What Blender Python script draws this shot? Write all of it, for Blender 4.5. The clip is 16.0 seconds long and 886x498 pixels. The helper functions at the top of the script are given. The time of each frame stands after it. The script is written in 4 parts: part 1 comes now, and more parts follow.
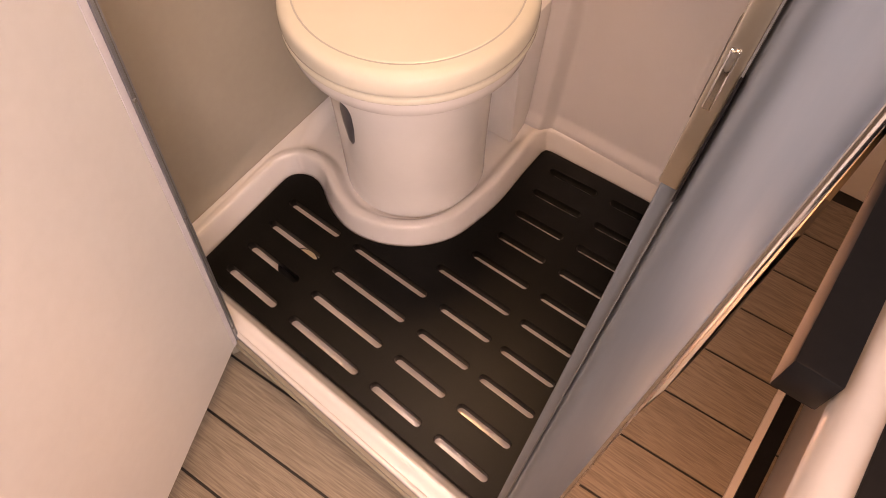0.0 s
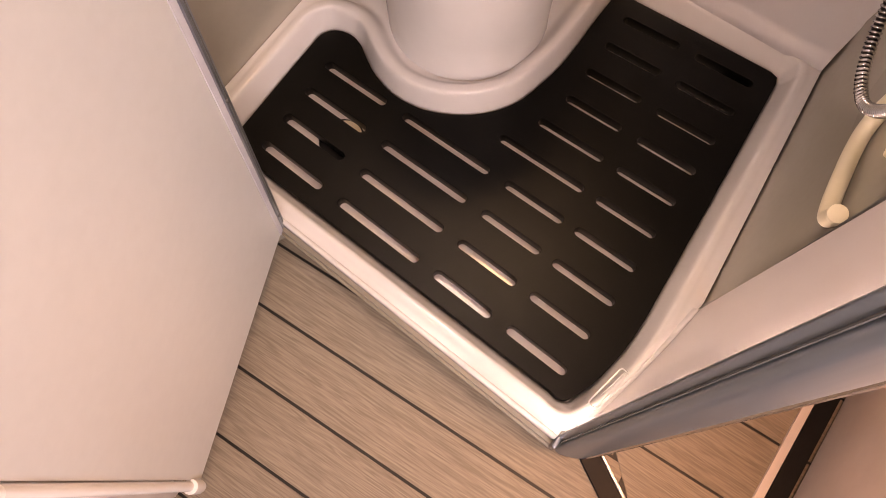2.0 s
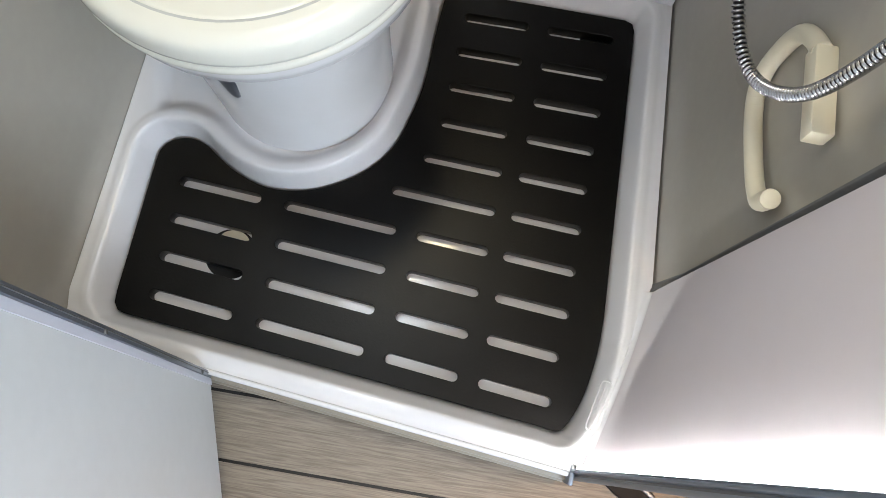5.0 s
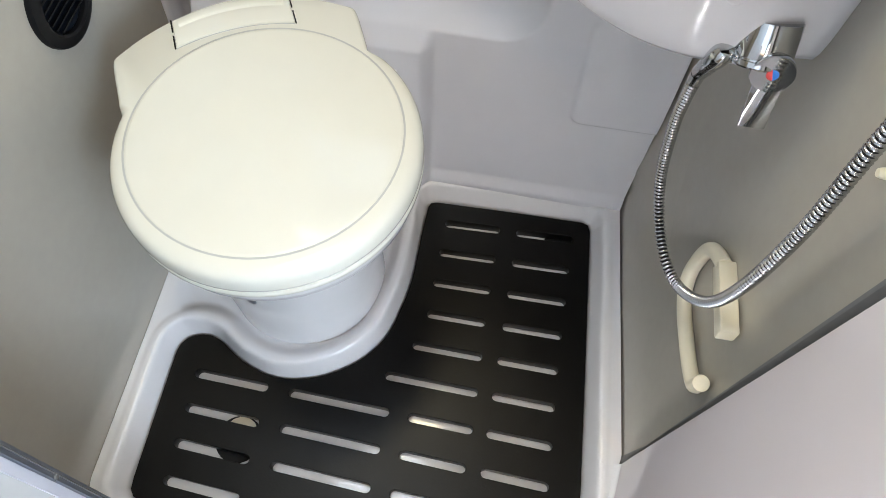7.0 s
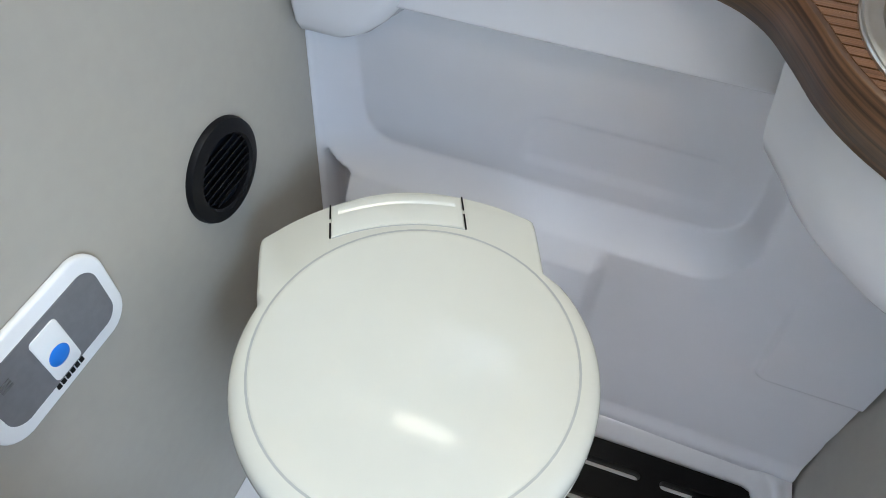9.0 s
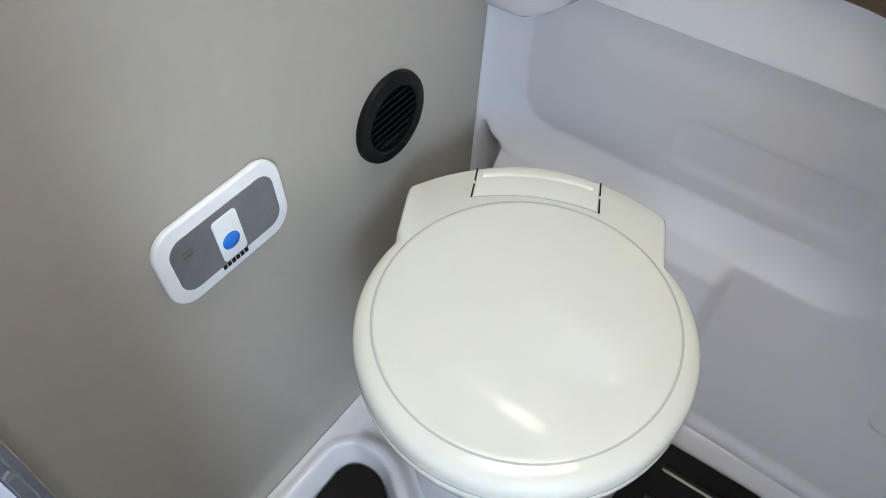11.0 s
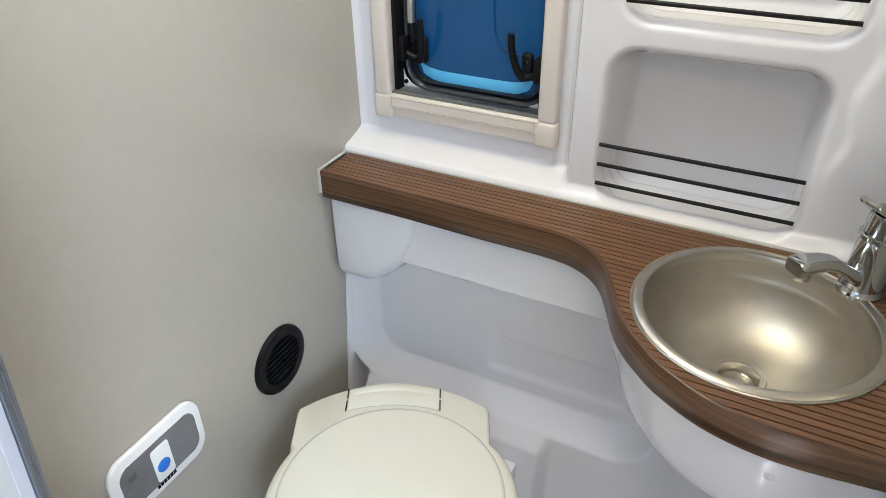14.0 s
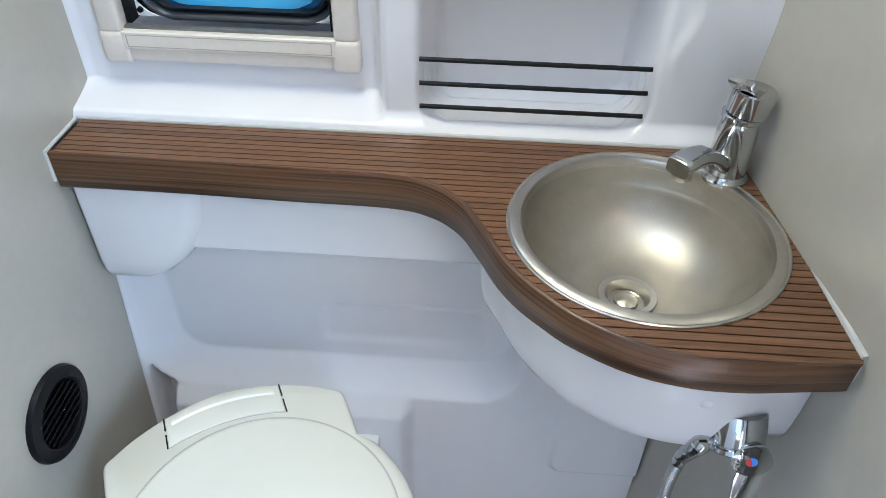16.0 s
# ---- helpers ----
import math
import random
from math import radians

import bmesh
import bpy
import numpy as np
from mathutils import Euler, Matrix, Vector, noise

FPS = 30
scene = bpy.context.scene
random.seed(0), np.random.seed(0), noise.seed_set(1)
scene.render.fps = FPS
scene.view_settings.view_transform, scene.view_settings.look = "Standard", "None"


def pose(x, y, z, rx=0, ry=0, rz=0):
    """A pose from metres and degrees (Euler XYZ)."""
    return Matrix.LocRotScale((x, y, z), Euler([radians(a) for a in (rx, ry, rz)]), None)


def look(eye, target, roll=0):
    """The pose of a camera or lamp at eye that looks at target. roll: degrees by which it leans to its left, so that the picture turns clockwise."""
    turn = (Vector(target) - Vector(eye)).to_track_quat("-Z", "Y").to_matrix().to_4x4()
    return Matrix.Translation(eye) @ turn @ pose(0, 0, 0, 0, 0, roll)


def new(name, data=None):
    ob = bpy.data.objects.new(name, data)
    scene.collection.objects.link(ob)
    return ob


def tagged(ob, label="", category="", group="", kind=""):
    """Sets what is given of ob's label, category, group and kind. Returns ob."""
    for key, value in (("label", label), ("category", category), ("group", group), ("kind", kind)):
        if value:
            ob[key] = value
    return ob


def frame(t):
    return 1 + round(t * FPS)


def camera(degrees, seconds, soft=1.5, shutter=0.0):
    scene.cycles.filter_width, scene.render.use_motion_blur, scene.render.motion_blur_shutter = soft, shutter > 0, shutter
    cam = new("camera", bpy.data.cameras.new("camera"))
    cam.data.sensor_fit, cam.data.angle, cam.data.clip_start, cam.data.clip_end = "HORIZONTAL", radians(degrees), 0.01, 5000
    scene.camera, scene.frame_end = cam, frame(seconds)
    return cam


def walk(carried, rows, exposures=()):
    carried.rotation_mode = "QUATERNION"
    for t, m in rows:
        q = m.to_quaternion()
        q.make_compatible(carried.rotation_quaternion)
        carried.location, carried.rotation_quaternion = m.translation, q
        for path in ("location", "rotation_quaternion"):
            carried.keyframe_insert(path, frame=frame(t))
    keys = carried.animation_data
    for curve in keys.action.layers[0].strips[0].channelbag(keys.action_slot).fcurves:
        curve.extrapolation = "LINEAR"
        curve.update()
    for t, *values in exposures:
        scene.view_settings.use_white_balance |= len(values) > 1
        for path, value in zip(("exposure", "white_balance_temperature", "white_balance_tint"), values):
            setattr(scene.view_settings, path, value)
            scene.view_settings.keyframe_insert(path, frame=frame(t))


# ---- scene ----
cam = camera(64.55, 16.0, 0.8)
PATH = [
    (0, (0.7133, -0.2481, 1.1541), (0.4041, 0.1640, 0.2970), -0.51),
    (0.5, (0.6821, -0.2726, 1.1279), (0.3910, 0.1030, 0.2481), -1.02),
    (1, (0.6345, -0.2570, 1.0989), (0.3803, 0.0606, 0.1854), -1.58),
    (1.5, (0.5965, -0.2413, 1.0763), (0.3773, 0.0282, 0.1386), -2.36),
    (2, (0.5640, -0.2177, 1.0578), (0.3692, 0.0273, 0.1080), -3.35),
    (2.5, (0.5274, -0.1911, 1.0252), (0.3582, 0.0496, 0.0695), -2.87),
    (3, (0.5006, -0.1378, 1.0169), (0.3697, 0.0821, 0.0502), -2.94),
    (3.5, (0.4723, -0.0995, 1.0040), (0.3867, 0.1013, 0.0281), -1.16),
    (6, (0.4552, -0.0464, 1.1174), (0.4098, 0.2450, 0.1619), 1.78),
    (6.5, (0.4604, -0.0653, 1.1651), (0.4010, 0.3072, 0.2390), 1.64),
    (7, (0.4653, -0.0623, 1.1988), (0.3925, 0.3814, 0.3055), 0.89),
    (7.5, (0.4696, -0.0582, 1.2215), (0.3897, 0.4674, 0.3745), 0.78),
    (8, (0.4523, -0.0235, 1.2140), (0.3624, 0.5649, 0.4104), 0.98),
    (8.5, (0.3882, 0.0198, 1.1734), (0.2511, 0.6240, 0.3885), 0.69),
    (9, (0.3286, 0.0800, 1.1272), (0.0959, 0.6587, 0.3455), 0.03),
    (9.5, (0.2757, 0.1169, 1.0552), (-0.0608, 0.6739, 0.2958), -1.41),
    (12, (0.4676, -0.1137, 1.2468), (0.0725, 0.3572, 0.4581), -2.02),
    (12.5, (0.5126, -0.1721, 1.2960), (0.1164, 0.3310, 0.5280), -1.62),
    (13, (0.5507, -0.1939, 1.3532), (0.1065, 0.3824, 0.6672), -1.58),
    (13.5, (0.5619, -0.1836, 1.3789), (0.1071, 0.4905, 0.7969), -1.07),
    (14, (0.5590, -0.1580, 1.3728), (0.1674, 0.5828, 0.8270), -0.84),
    (14.5, (0.5218, -0.1300, 1.3673), (0.1999, 0.6480, 0.8276), -0.34),
    (15, (0.4726, -0.0845, 1.3404), (0.2342, 0.7099, 0.7817), 0.17),
    (15.5, (0.4354, -0.0299, 1.3160), (0.2997, 0.7530, 0.7087), 0.78),
    (16, (0.4004, -0.0041, 1.3052), (0.3591, 0.7603, 0.6617), 1.28),
]
walk(cam, [(t, look(e, a, r)) for t, e, a, r in PATH],
     [(0, 0.06, 10900, 44), (1.0, 0.16, 10200, 42), (1.5, 0.17, 10200, 43), (2.0, 0.16, 9600, 41), (2.5, 0.18, 8000, 22), (3.0, 0.16, 8000, 22), (3.5, 0.13, 7400, 12), (6, 0.33, 6000, 8), (7.0, 0.36, 6000, 8), (7.5, 0.37, 5600, 7), (8, 0.25, 5550, 8), (9, 0.11, 5500, 7), (9.5, 0.01, 5550, 7), (12, 0.13, 5700, 10), (12.5, 0.12, 5650, 10), (13.5, 0.16, 5850, 8), (14, 0.20, 5900, 8), (14.5, 0.20, 5900, 8), (15, 0.21, 5700, 7), (15.5, 0.24, 5550, 6), (16, 0.33, 5250, 6)])
HATCH, DOOR, BACK, CORRIDOR, SPOT, LED, TUBE = 4.1, 31.0, 2.2, 3.8, 4.4, 72.0, 17.0
UNDER_TABLE = 3.2

# ---- world and lights ----
world = bpy.data.worlds.new("sky")
world.use_nodes = True
scene.world = world
wn = world.node_tree.nodes
sky = wn.new("ShaderNodeTexSky")
sky.sky_type, sky.sun_disc = "NISHITA", False
sky.sun_elevation, sky.sun_rotation = radians(38), radians(200)
world.node_tree.links.new(sky.outputs[0], wn["Background"].inputs[0])
wn["Background"].inputs[1].default_value = 0.10


def lamp(name, kind, matrix, energy, color, size=0.3, size_y=None, angle=None):
    data = bpy.data.lights.new(name, kind)
    data.energy, data.color = energy, color
    if kind == "AREA":
        data.shape, data.size, data.size_y = "RECTANGLE", size, size_y or size
    if angle is not None:
        data.angle = radians(angle)
    ob = new(name, data)
    ob.matrix_world = matrix
    return ob


lamp("sun", "SUN", look((-1.5, 3.0, 3.0), (0.3, 0.7, 1.0)), 2.5, (1.0, 0.95, 0.88), angle=0.5)
# daylight through the roof hatch of the wet room
lamp("roof_hatch_light", "AREA", look((0.13, 0.34, 1.93), (0.16, 0.34, 0.0)), HATCH, (0.88, 0.94, 1.0), 0.38, 0.38)
# daylight through the van's side window across the corridor
lamp("side_window_light", "AREA", look((1.44, -0.80, 1.25), (0.0, 0.25, 0.8)), DOOR, (0.68, 0.84, 1.0), 0.9, 0.8)
# daylight from the open end of the corridor behind the camera
lamp("corridor_end_light", "AREA", look((0.0, -1.9, 1.25), (0.2, 0.3, 0.8)), BACK, (0.88, 0.94, 1.0), 0.9, 1.2)
# warm lamp on the ceiling of the corridor
lamp("corridor_lamp_light", "AREA", look((0.74, -0.36, 1.9), (0.76, -0.2, 0.0)), CORRIDOR, (1.0, 0.70, 0.45), 0.2, 0.2)
# added warm fill below the table leaf, brightens the corridor floor and bench
lamp("floor_fill_light", "AREA", look((0.86, -0.005, 0.785), (0.85, -0.03, 0.0)), UNDER_TABLE, (1.0, 0.62, 0.36), 0.10, 0.08)
# warm spot over the washbasin
lamp("basin_spot_light", "AREA", look((0.22, 0.60, 1.90), (0.42, 0.42, 0.8)), SPOT, (1.0, 0.80, 0.44), 0.34, 0.14)


# ---- materials ----
def nodes_of(name):
    mat = bpy.data.materials.new(name)
    mat.use_nodes = True
    return mat, mat.node_tree.nodes, mat.node_tree.links, mat.node_tree.nodes["Principled BSDF"]


def surface(name, dark, light, rough=0.4, metal=0.0, grain=40.0, stretch=(1, 1, 1), bump=0.05, bump_scale=None, rough_vary=0.08, coat=0.0, contrast=(0.3, 0.7), per_object=0.0):
    """Two-tone surface: broad and fine noise mix the two colours, stir the roughness and lift a fine relief."""
    mat, n, l, p = nodes_of(name)
    tc = n.new("ShaderNodeTexCoord")
    mp = n.new("ShaderNodeMapping")
    mp.inputs["Scale"].default_value = stretch
    l.new(tc.outputs["Object"], mp.inputs["Vector"])
    big, fine = n.new("ShaderNodeTexNoise"), n.new("ShaderNodeTexNoise")
    big.inputs["Scale"].default_value, big.inputs["Detail"].default_value = grain * 0.12, 3
    fine.inputs["Scale"].default_value, fine.inputs["Detail"].default_value = grain, 6
    for tex in (big, fine):
        l.new(mp.outputs[0], tex.inputs["Vector"])
    mix = n.new("ShaderNodeMath")
    mix.operation = "ADD"
    half = n.new("ShaderNodeMath")
    half.operation, half.inputs[1].default_value = "MULTIPLY", 0.5
    l.new(big.outputs["Fac"], mix.inputs[0])
    l.new(fine.outputs["Fac"], mix.inputs[1])
    l.new(mix.outputs[0], half.inputs[0])
    src = half.outputs[0]
    if per_object:
        info = n.new("ShaderNodeObjectInfo")
        ma = n.new("ShaderNodeMath")
        ma.operation, ma.inputs[1].default_value = "MULTIPLY_ADD", per_object
        l.new(info.outputs["Random"], ma.inputs[0])
        l.new(src, ma.inputs[2])
        src = ma.outputs[0]
    ramp = n.new("ShaderNodeValToRGB")
    ramp.color_ramp.elements[0].position, ramp.color_ramp.elements[1].position = contrast
    ramp.color_ramp.elements[0].color, ramp.color_ramp.elements[1].color = (*dark, 1), (*light, 1)
    l.new(src, ramp.inputs[0])
    l.new(ramp.outputs[0], p.inputs["Base Color"])
    rr = n.new("ShaderNodeMapRange")
    rr.inputs["To Min"].default_value, rr.inputs["To Max"].default_value = max(0.02, rough - rough_vary), rough + rough_vary
    l.new(big.outputs["Fac"], rr.inputs["Value"])
    l.new(rr.outputs[0], p.inputs["Roughness"])
    p.inputs["Metallic"].default_value = metal
    p.inputs["Coat Weight"].default_value = coat
    if bump:
        tex = fine
        if bump_scale:
            tex = n.new("ShaderNodeTexNoise")
            tex.inputs["Scale"].default_value = bump_scale
            l.new(mp.outputs[0], tex.inputs["Vector"])
        b = n.new("ShaderNodeBump")
        b.inputs["Strength"].default_value, b.inputs["Distance"].default_value = bump, 0.001
        l.new(tex.outputs["Fac"], b.inputs["Height"])
        l.new(b.outputs[0], p.inputs["Normal"])
    return mat


def glow(name, color, strength):
    mat, n, l, p = nodes_of(name)
    p.inputs["Base Color"].default_value = (*color, 1)
    p.inputs["Emission Color"].default_value = (*color, 1)
    p.inputs["Emission Strength"].default_value = strength
    return mat


def wood_planks(name, dark, light, along, rough, per_object):
    """Long-grained wood: stretched waves and noise along the board."""
    mat, n, l, p = nodes_of(name)
    tc, mp = n.new("ShaderNodeTexCoord"), n.new("ShaderNodeMapping")
    mp.inputs["Scale"].default_value = along
    info = n.new("ShaderNodeObjectInfo")
    shift = n.new("ShaderNodeVectorMath")
    shift.operation = "SCALE"
    shift.inputs[0].default_value = (3.1, 7.7, 1.3)
    l.new(info.outputs["Random"], shift.inputs["Scale"])
    l.new(shift.outputs[0], mp.inputs["Location"])
    l.new(tc.outputs["Object"], mp.inputs["Vector"])
    warp = n.new("ShaderNodeTexNoise")
    warp.inputs["Scale"].default_value, warp.inputs["Detail"].default_value, warp.inputs["Distortion"].default_value = 2.2, 5, 1.4
    fine = n.new("ShaderNodeTexNoise")
    fine.inputs["Scale"].default_value, fine.inputs["Detail"].default_value = 26, 8
    for tex in (warp, fine):
        l.new(mp.outputs[0], tex.inputs["Vector"])
    rings = n.new("ShaderNodeMath")
    rings.operation, rings.inputs[1].default_value = "MULTIPLY", 46
    l.new(warp.outputs["Fac"], rings.inputs[0])
    sine = n.new("ShaderNodeMath")
    sine.operation = "SINE"
    l.new(rings.outputs[0], sine.inputs[0])
    a = n.new("ShaderNodeMath")
    a.operation, a.inputs[1].default_value = "MULTIPLY_ADD", 0.11
    l.new(sine.outputs[0], a.inputs[0])
    l.new(fine.outputs["Fac"], a.inputs[2])
    b = n.new("ShaderNodeMath")
    b.operation, b.inputs[1].default_value = "MULTIPLY_ADD", per_object
    l.new(info.outputs["Random"], b.inputs[0])
    l.new(a.outputs[0], b.inputs[2])
    ramp = n.new("ShaderNodeValToRGB")
    ramp.color_ramp.elements[0].position, ramp.color_ramp.elements[1].position = 0.30, 0.72
    ramp.color_ramp.elements[0].color, ramp.color_ramp.elements[1].color = (*dark, 1), (*light, 1)
    l.new(b.outputs[0], ramp.inputs[0])
    l.new(ramp.outputs[0], p.inputs["Base Color"])
    p.inputs["Roughness"].default_value = rough
    bp = n.new("ShaderNodeBump")
    bp.inputs["Strength"].default_value, bp.inputs["Distance"].default_value = 0.25, 0.0006
    l.new(a.outputs[0], bp.inputs["Height"])
    l.new(bp.outputs[0], p.inputs["Normal"])
    return mat


M_ABS = surface("white_abs", (0.66, 0.655, 0.685), (0.70, 0.695, 0.725), 0.11, grain=14, bump=0.02, bump_scale=18, rough_vary=0.04)
M_TRAY = surface("tray_abs", (0.71, 0.70, 0.71), (0.75, 0.74, 0.75), 0.09, grain=16, bump=0.02, bump_scale=20, rough_vary=0.05)
M_WALL = surface("grey_beige_laminate", (0.385, 0.36, 0.315), (0.41, 0.385, 0.335), 0.24, grain=60, bump=0.03, rough_vary=0.06)
M_DOOR = surface("light_grey_laminate", (0.56, 0.58, 0.59), (0.60, 0.62, 0.63), 0.40, grain=60, bump=0.05, rough_vary=0.06)
M_MAT = surface("black_plastic_board", (0.0016, 0.0014, 0.0012), (0.0034, 0.0030, 0.0026), 0.34, grain=320, bump=0.2, rough_vary=0.05)
M_MAT.node_tree.nodes["Principled BSDF"].inputs["Specular IOR Level"].default_value = 0.15
M_CERAMIC = surface("toilet_plastic", (0.69, 0.685, 0.61), (0.72, 0.715, 0.64), 0.07, grain=20, bump=0.0, rough_vary=0.02)
M_CERAMIC.node_tree.nodes["Principled BSDF"].inputs["Specular IOR Level"].default_value = 0.26
# grey that puts the shade of the lid's groove and seam into colour
M_GROOVE = surface("lid_groove_shade", (0.40, 0.41, 0.39), (0.48, 0.49, 0.47), 0.4, grain=60, bump=0.02)
M_BOWL = surface("bowl_ceramic", (0.74, 0.74, 0.75), (0.79, 0.79, 0.80), 0.12, grain=20, bump=0.01, bump_scale=20, rough_vary=0.03)
M_GREYPL = surface("grey_plastic", (0.13, 0.13, 0.14), (0.17, 0.17, 0.18), 0.4, grain=120, bump=0.05)
M_DARKGREY = surface("dark_grey_lever", (0.07, 0.075, 0.09), (0.10, 0.105, 0.12), 0.35, grain=60, bump=0.02)
M_BLACK = surface("black_plastic", (0.005, 0.005, 0.006), (0.008, 0.008, 0.009), 0.45, grain=140, bump=0.08)
M_BLACK.node_tree.nodes["Principled BSDF"].inputs["Specular IOR Level"].default_value = 0.16
M_WHITEPL = surface("white_plastic", (0.78, 0.79, 0.80), (0.82, 0.83, 0.84), 0.25, grain=40, bump=0.01)
M_CREAM = surface("cream_plastic", (0.72, 0.66, 0.50), (0.78, 0.72, 0.57), 0.32, grain=40, bump=0.02)
M_BEIGE = surface("beige_window_plastic", (0.62, 0.565, 0.505), (0.67, 0.615, 0.555), 0.42, grain=120, bump=0.04)
M_ALU = surface("anodised_aluminium", (0.25, 0.275, 0.32), (0.33, 0.355, 0.40), 0.33, metal=0.85, grain=90, stretch=(1, 1, 0.06), bump=0.02)
M_POST = surface("satin_aluminium_post", (0.22, 0.27, 0.32), (0.28, 0.33, 0.39), 0.36, metal=0.75, grain=90, stretch=(1, 1, 0.06), bump=0.02)
M_TRIM = surface("dark_grey_trim", (0.10, 0.10, 0.10), (0.14, 0.14, 0.14), 0.45, grain=120, bump=0.04)
M_CHROME = surface("chrome", (0.50, 0.51, 0.52), (0.56, 0.57, 0.58), 0.06, metal=1.0, grain=30, bump=0.0, rough_vary=0.03)
M_HOSE = surface("hose_chrome", (0.38, 0.38, 0.39), (0.54, 0.54, 0.55), 0.18, metal=1.0, grain=60, bump=0.0)
M_STEEL = surface("brushed_steel", (0.50, 0.475, 0.425), (0.57, 0.545, 0.49), 0.3, metal=1.0, grain=80, bump=0.05)
M_RED = surface("red_mark", (0.55, 0.03, 0.03), (0.62, 0.04, 0.04), 0.4, bump=0)
M_BLUE = surface("blue_mark", (0.02, 0.16, 0.62), (0.03, 0.20, 0.70), 0.3, bump=0)
M_FILM = surface("blue_film", (0.008, 0.060, 0.18), (0.012, 0.085, 0.24), 0.12, grain=8, bump=0.06, bump_scale=9)
M_FILM_EDGE = surface("light_blue_film", (0.10, 0.42, 0.76), (0.14, 0.50, 0.85), 0.18, grain=12, bump=0.03)
M_RUBBER = surface("black_rubber", (0.008, 0.010, 0.016), (0.014, 0.018, 0.026), 0.3, grain=90, bump=0.05)
M_GLOSS = surface("gloss_white_panel", (0.68, 0.63, 0.655), (0.72, 0.67, 0.695), 0.07, grain=5, bump=0.02, bump_scale=6, rough_vary=0.04)
M_SEAL = surface("white_sealant", (0.44, 0.44, 0.43), (0.50, 0.50, 0.49), 0.35, grain=70, bump=0.1)
M_CEIL = surface("ceiling_white", (0.70, 0.69, 0.67), (0.76, 0.75, 0.73), 0.5, grain=60, bump=0.05)
M_FLOOR = wood_planks("oak_look_vinyl", (0.180, 0.149, 0.116), (0.295, 0.25, 0.20), (1.1, 22.0, 22.0), 0.45, 0.05)
M_TEAK = wood_planks("teak_strip", (0.070, 0.033, 0.016), (0.160, 0.080, 0.040), (0.7, 40.0, 40.0), 0.30, 0.22)
M_EDGE = wood_planks("walnut_edge_band", (0.030, 0.0135, 0.006), (0.125, 0.060, 0.026), (0.16, 0.16, 13.0), 0.34, 0.0)
M_JOINT = surface("black_joint", (0.004, 0.0035, 0.003), (0.008, 0.007, 0.006), 0.5, grain=80, bump=0.05)
M_CABINET = surface("cabinet_white", (0.62, 0.58, 0.56), (0.68, 0.64, 0.62), 0.3, grain=50, bump=0.03)
M_LILAC = surface("pale_lilac_edge", (0.56, 0.57, 0.64), (0.60, 0.61, 0.68), 0.35, grain=60, bump=0.03)
M_STRIP = surface("beige_threshold", (0.34, 0.295, 0.235), (0.40, 0.35, 0.28), 0.4, grain=90, bump=0.04)
M_LED = glow("led_strip", (1.0, 0.93, 0.86), LED)
M_POLISHED = surface("polished_aluminium", (0.62, 0.62, 0.62), (0.70, 0.70, 0.70), 0.2, metal=1.0, grain=60, bump=0.02)
M_SKYGLOW = glow("pale_daylight", (0.80, 0.90, 1.0), 2.2)
M_GLASS, _, _, glass_shader = nodes_of("clear_acrylic")
glass_shader.inputs["Transmission Weight"].default_value, glass_shader.inputs["Roughness"].default_value = 1.0, 0.03
M_TUBE = glow("lamp_tube", (1.0, 0.90, 0.68), TUBE)


def dotted(mat):
    """Fine linen dots pressed into the basin's steel."""
    n, l = mat.node_tree.nodes, mat.node_tree.links
    p = n["Principled BSDF"]
    tc = n.new("ShaderNodeTexCoord")
    v = n.new("ShaderNodeTexVoronoi")
    v.inputs["Scale"].default_value, v.inputs["Randomness"].default_value = 700, 0.0
    b = n.new("ShaderNodeBump")
    b.inputs["Strength"].default_value, b.inputs["Distance"].default_value = 0.16, 0.0005
    l.new(tc.outputs["Object"], v.inputs["Vector"])
    l.new(v.outputs["Distance"], b.inputs["Height"])
    l.new(b.outputs[0], p.inputs["Normal"])


M_LINEN = surface("linen_steel", (0.42, 0.395, 0.345), (0.50, 0.47, 0.41), 0.46, metal=1.0, grain=50, bump=0.0)
dotted(M_LINEN)


# ---- mesh tools ----
def part(name, bm, material, parent=None, label="", smooth=35):
    me = bpy.data.meshes.new(name)
    if smooth:
        for f in bm.faces:
            f.smooth = True
        for e in bm.edges:
            e.smooth = len(e.link_faces) != 2 or e.calc_face_angle(0) < radians(smooth)
    bm.normal_update()
    bm.to_mesh(me)
    bm.free()
    me.materials.append(material)
    ob = new(name, me)
    if parent is not None:
        ob.parent = parent
    return tagged(ob, label)


def thing(name, label, category, group="", kind=""):
    return tagged(new(name), label, category, group, kind)


def block(x0, x1, y0, y1, z0, z1, bevel=0.0, segs=2, bm=None):
    bm = bm or bmesh.new()
    m = Matrix.LocRotScale(((x0 + x1) / 2, (y0 + y1) / 2, (z0 + z1) / 2), None, (abs(x1 - x0), abs(y1 - y0), abs(z1 - z0)))
    made = bmesh.ops.create_cube(bm, size=1.0, matrix=m)
    if bevel:
        edges = list({e for v in made["verts"] for e in v.link_edges})
        bmesh.ops.bevel(bm, geom=edges, offset=bevel, segments=segs, profile=0.5, affect="EDGES")
    return bm


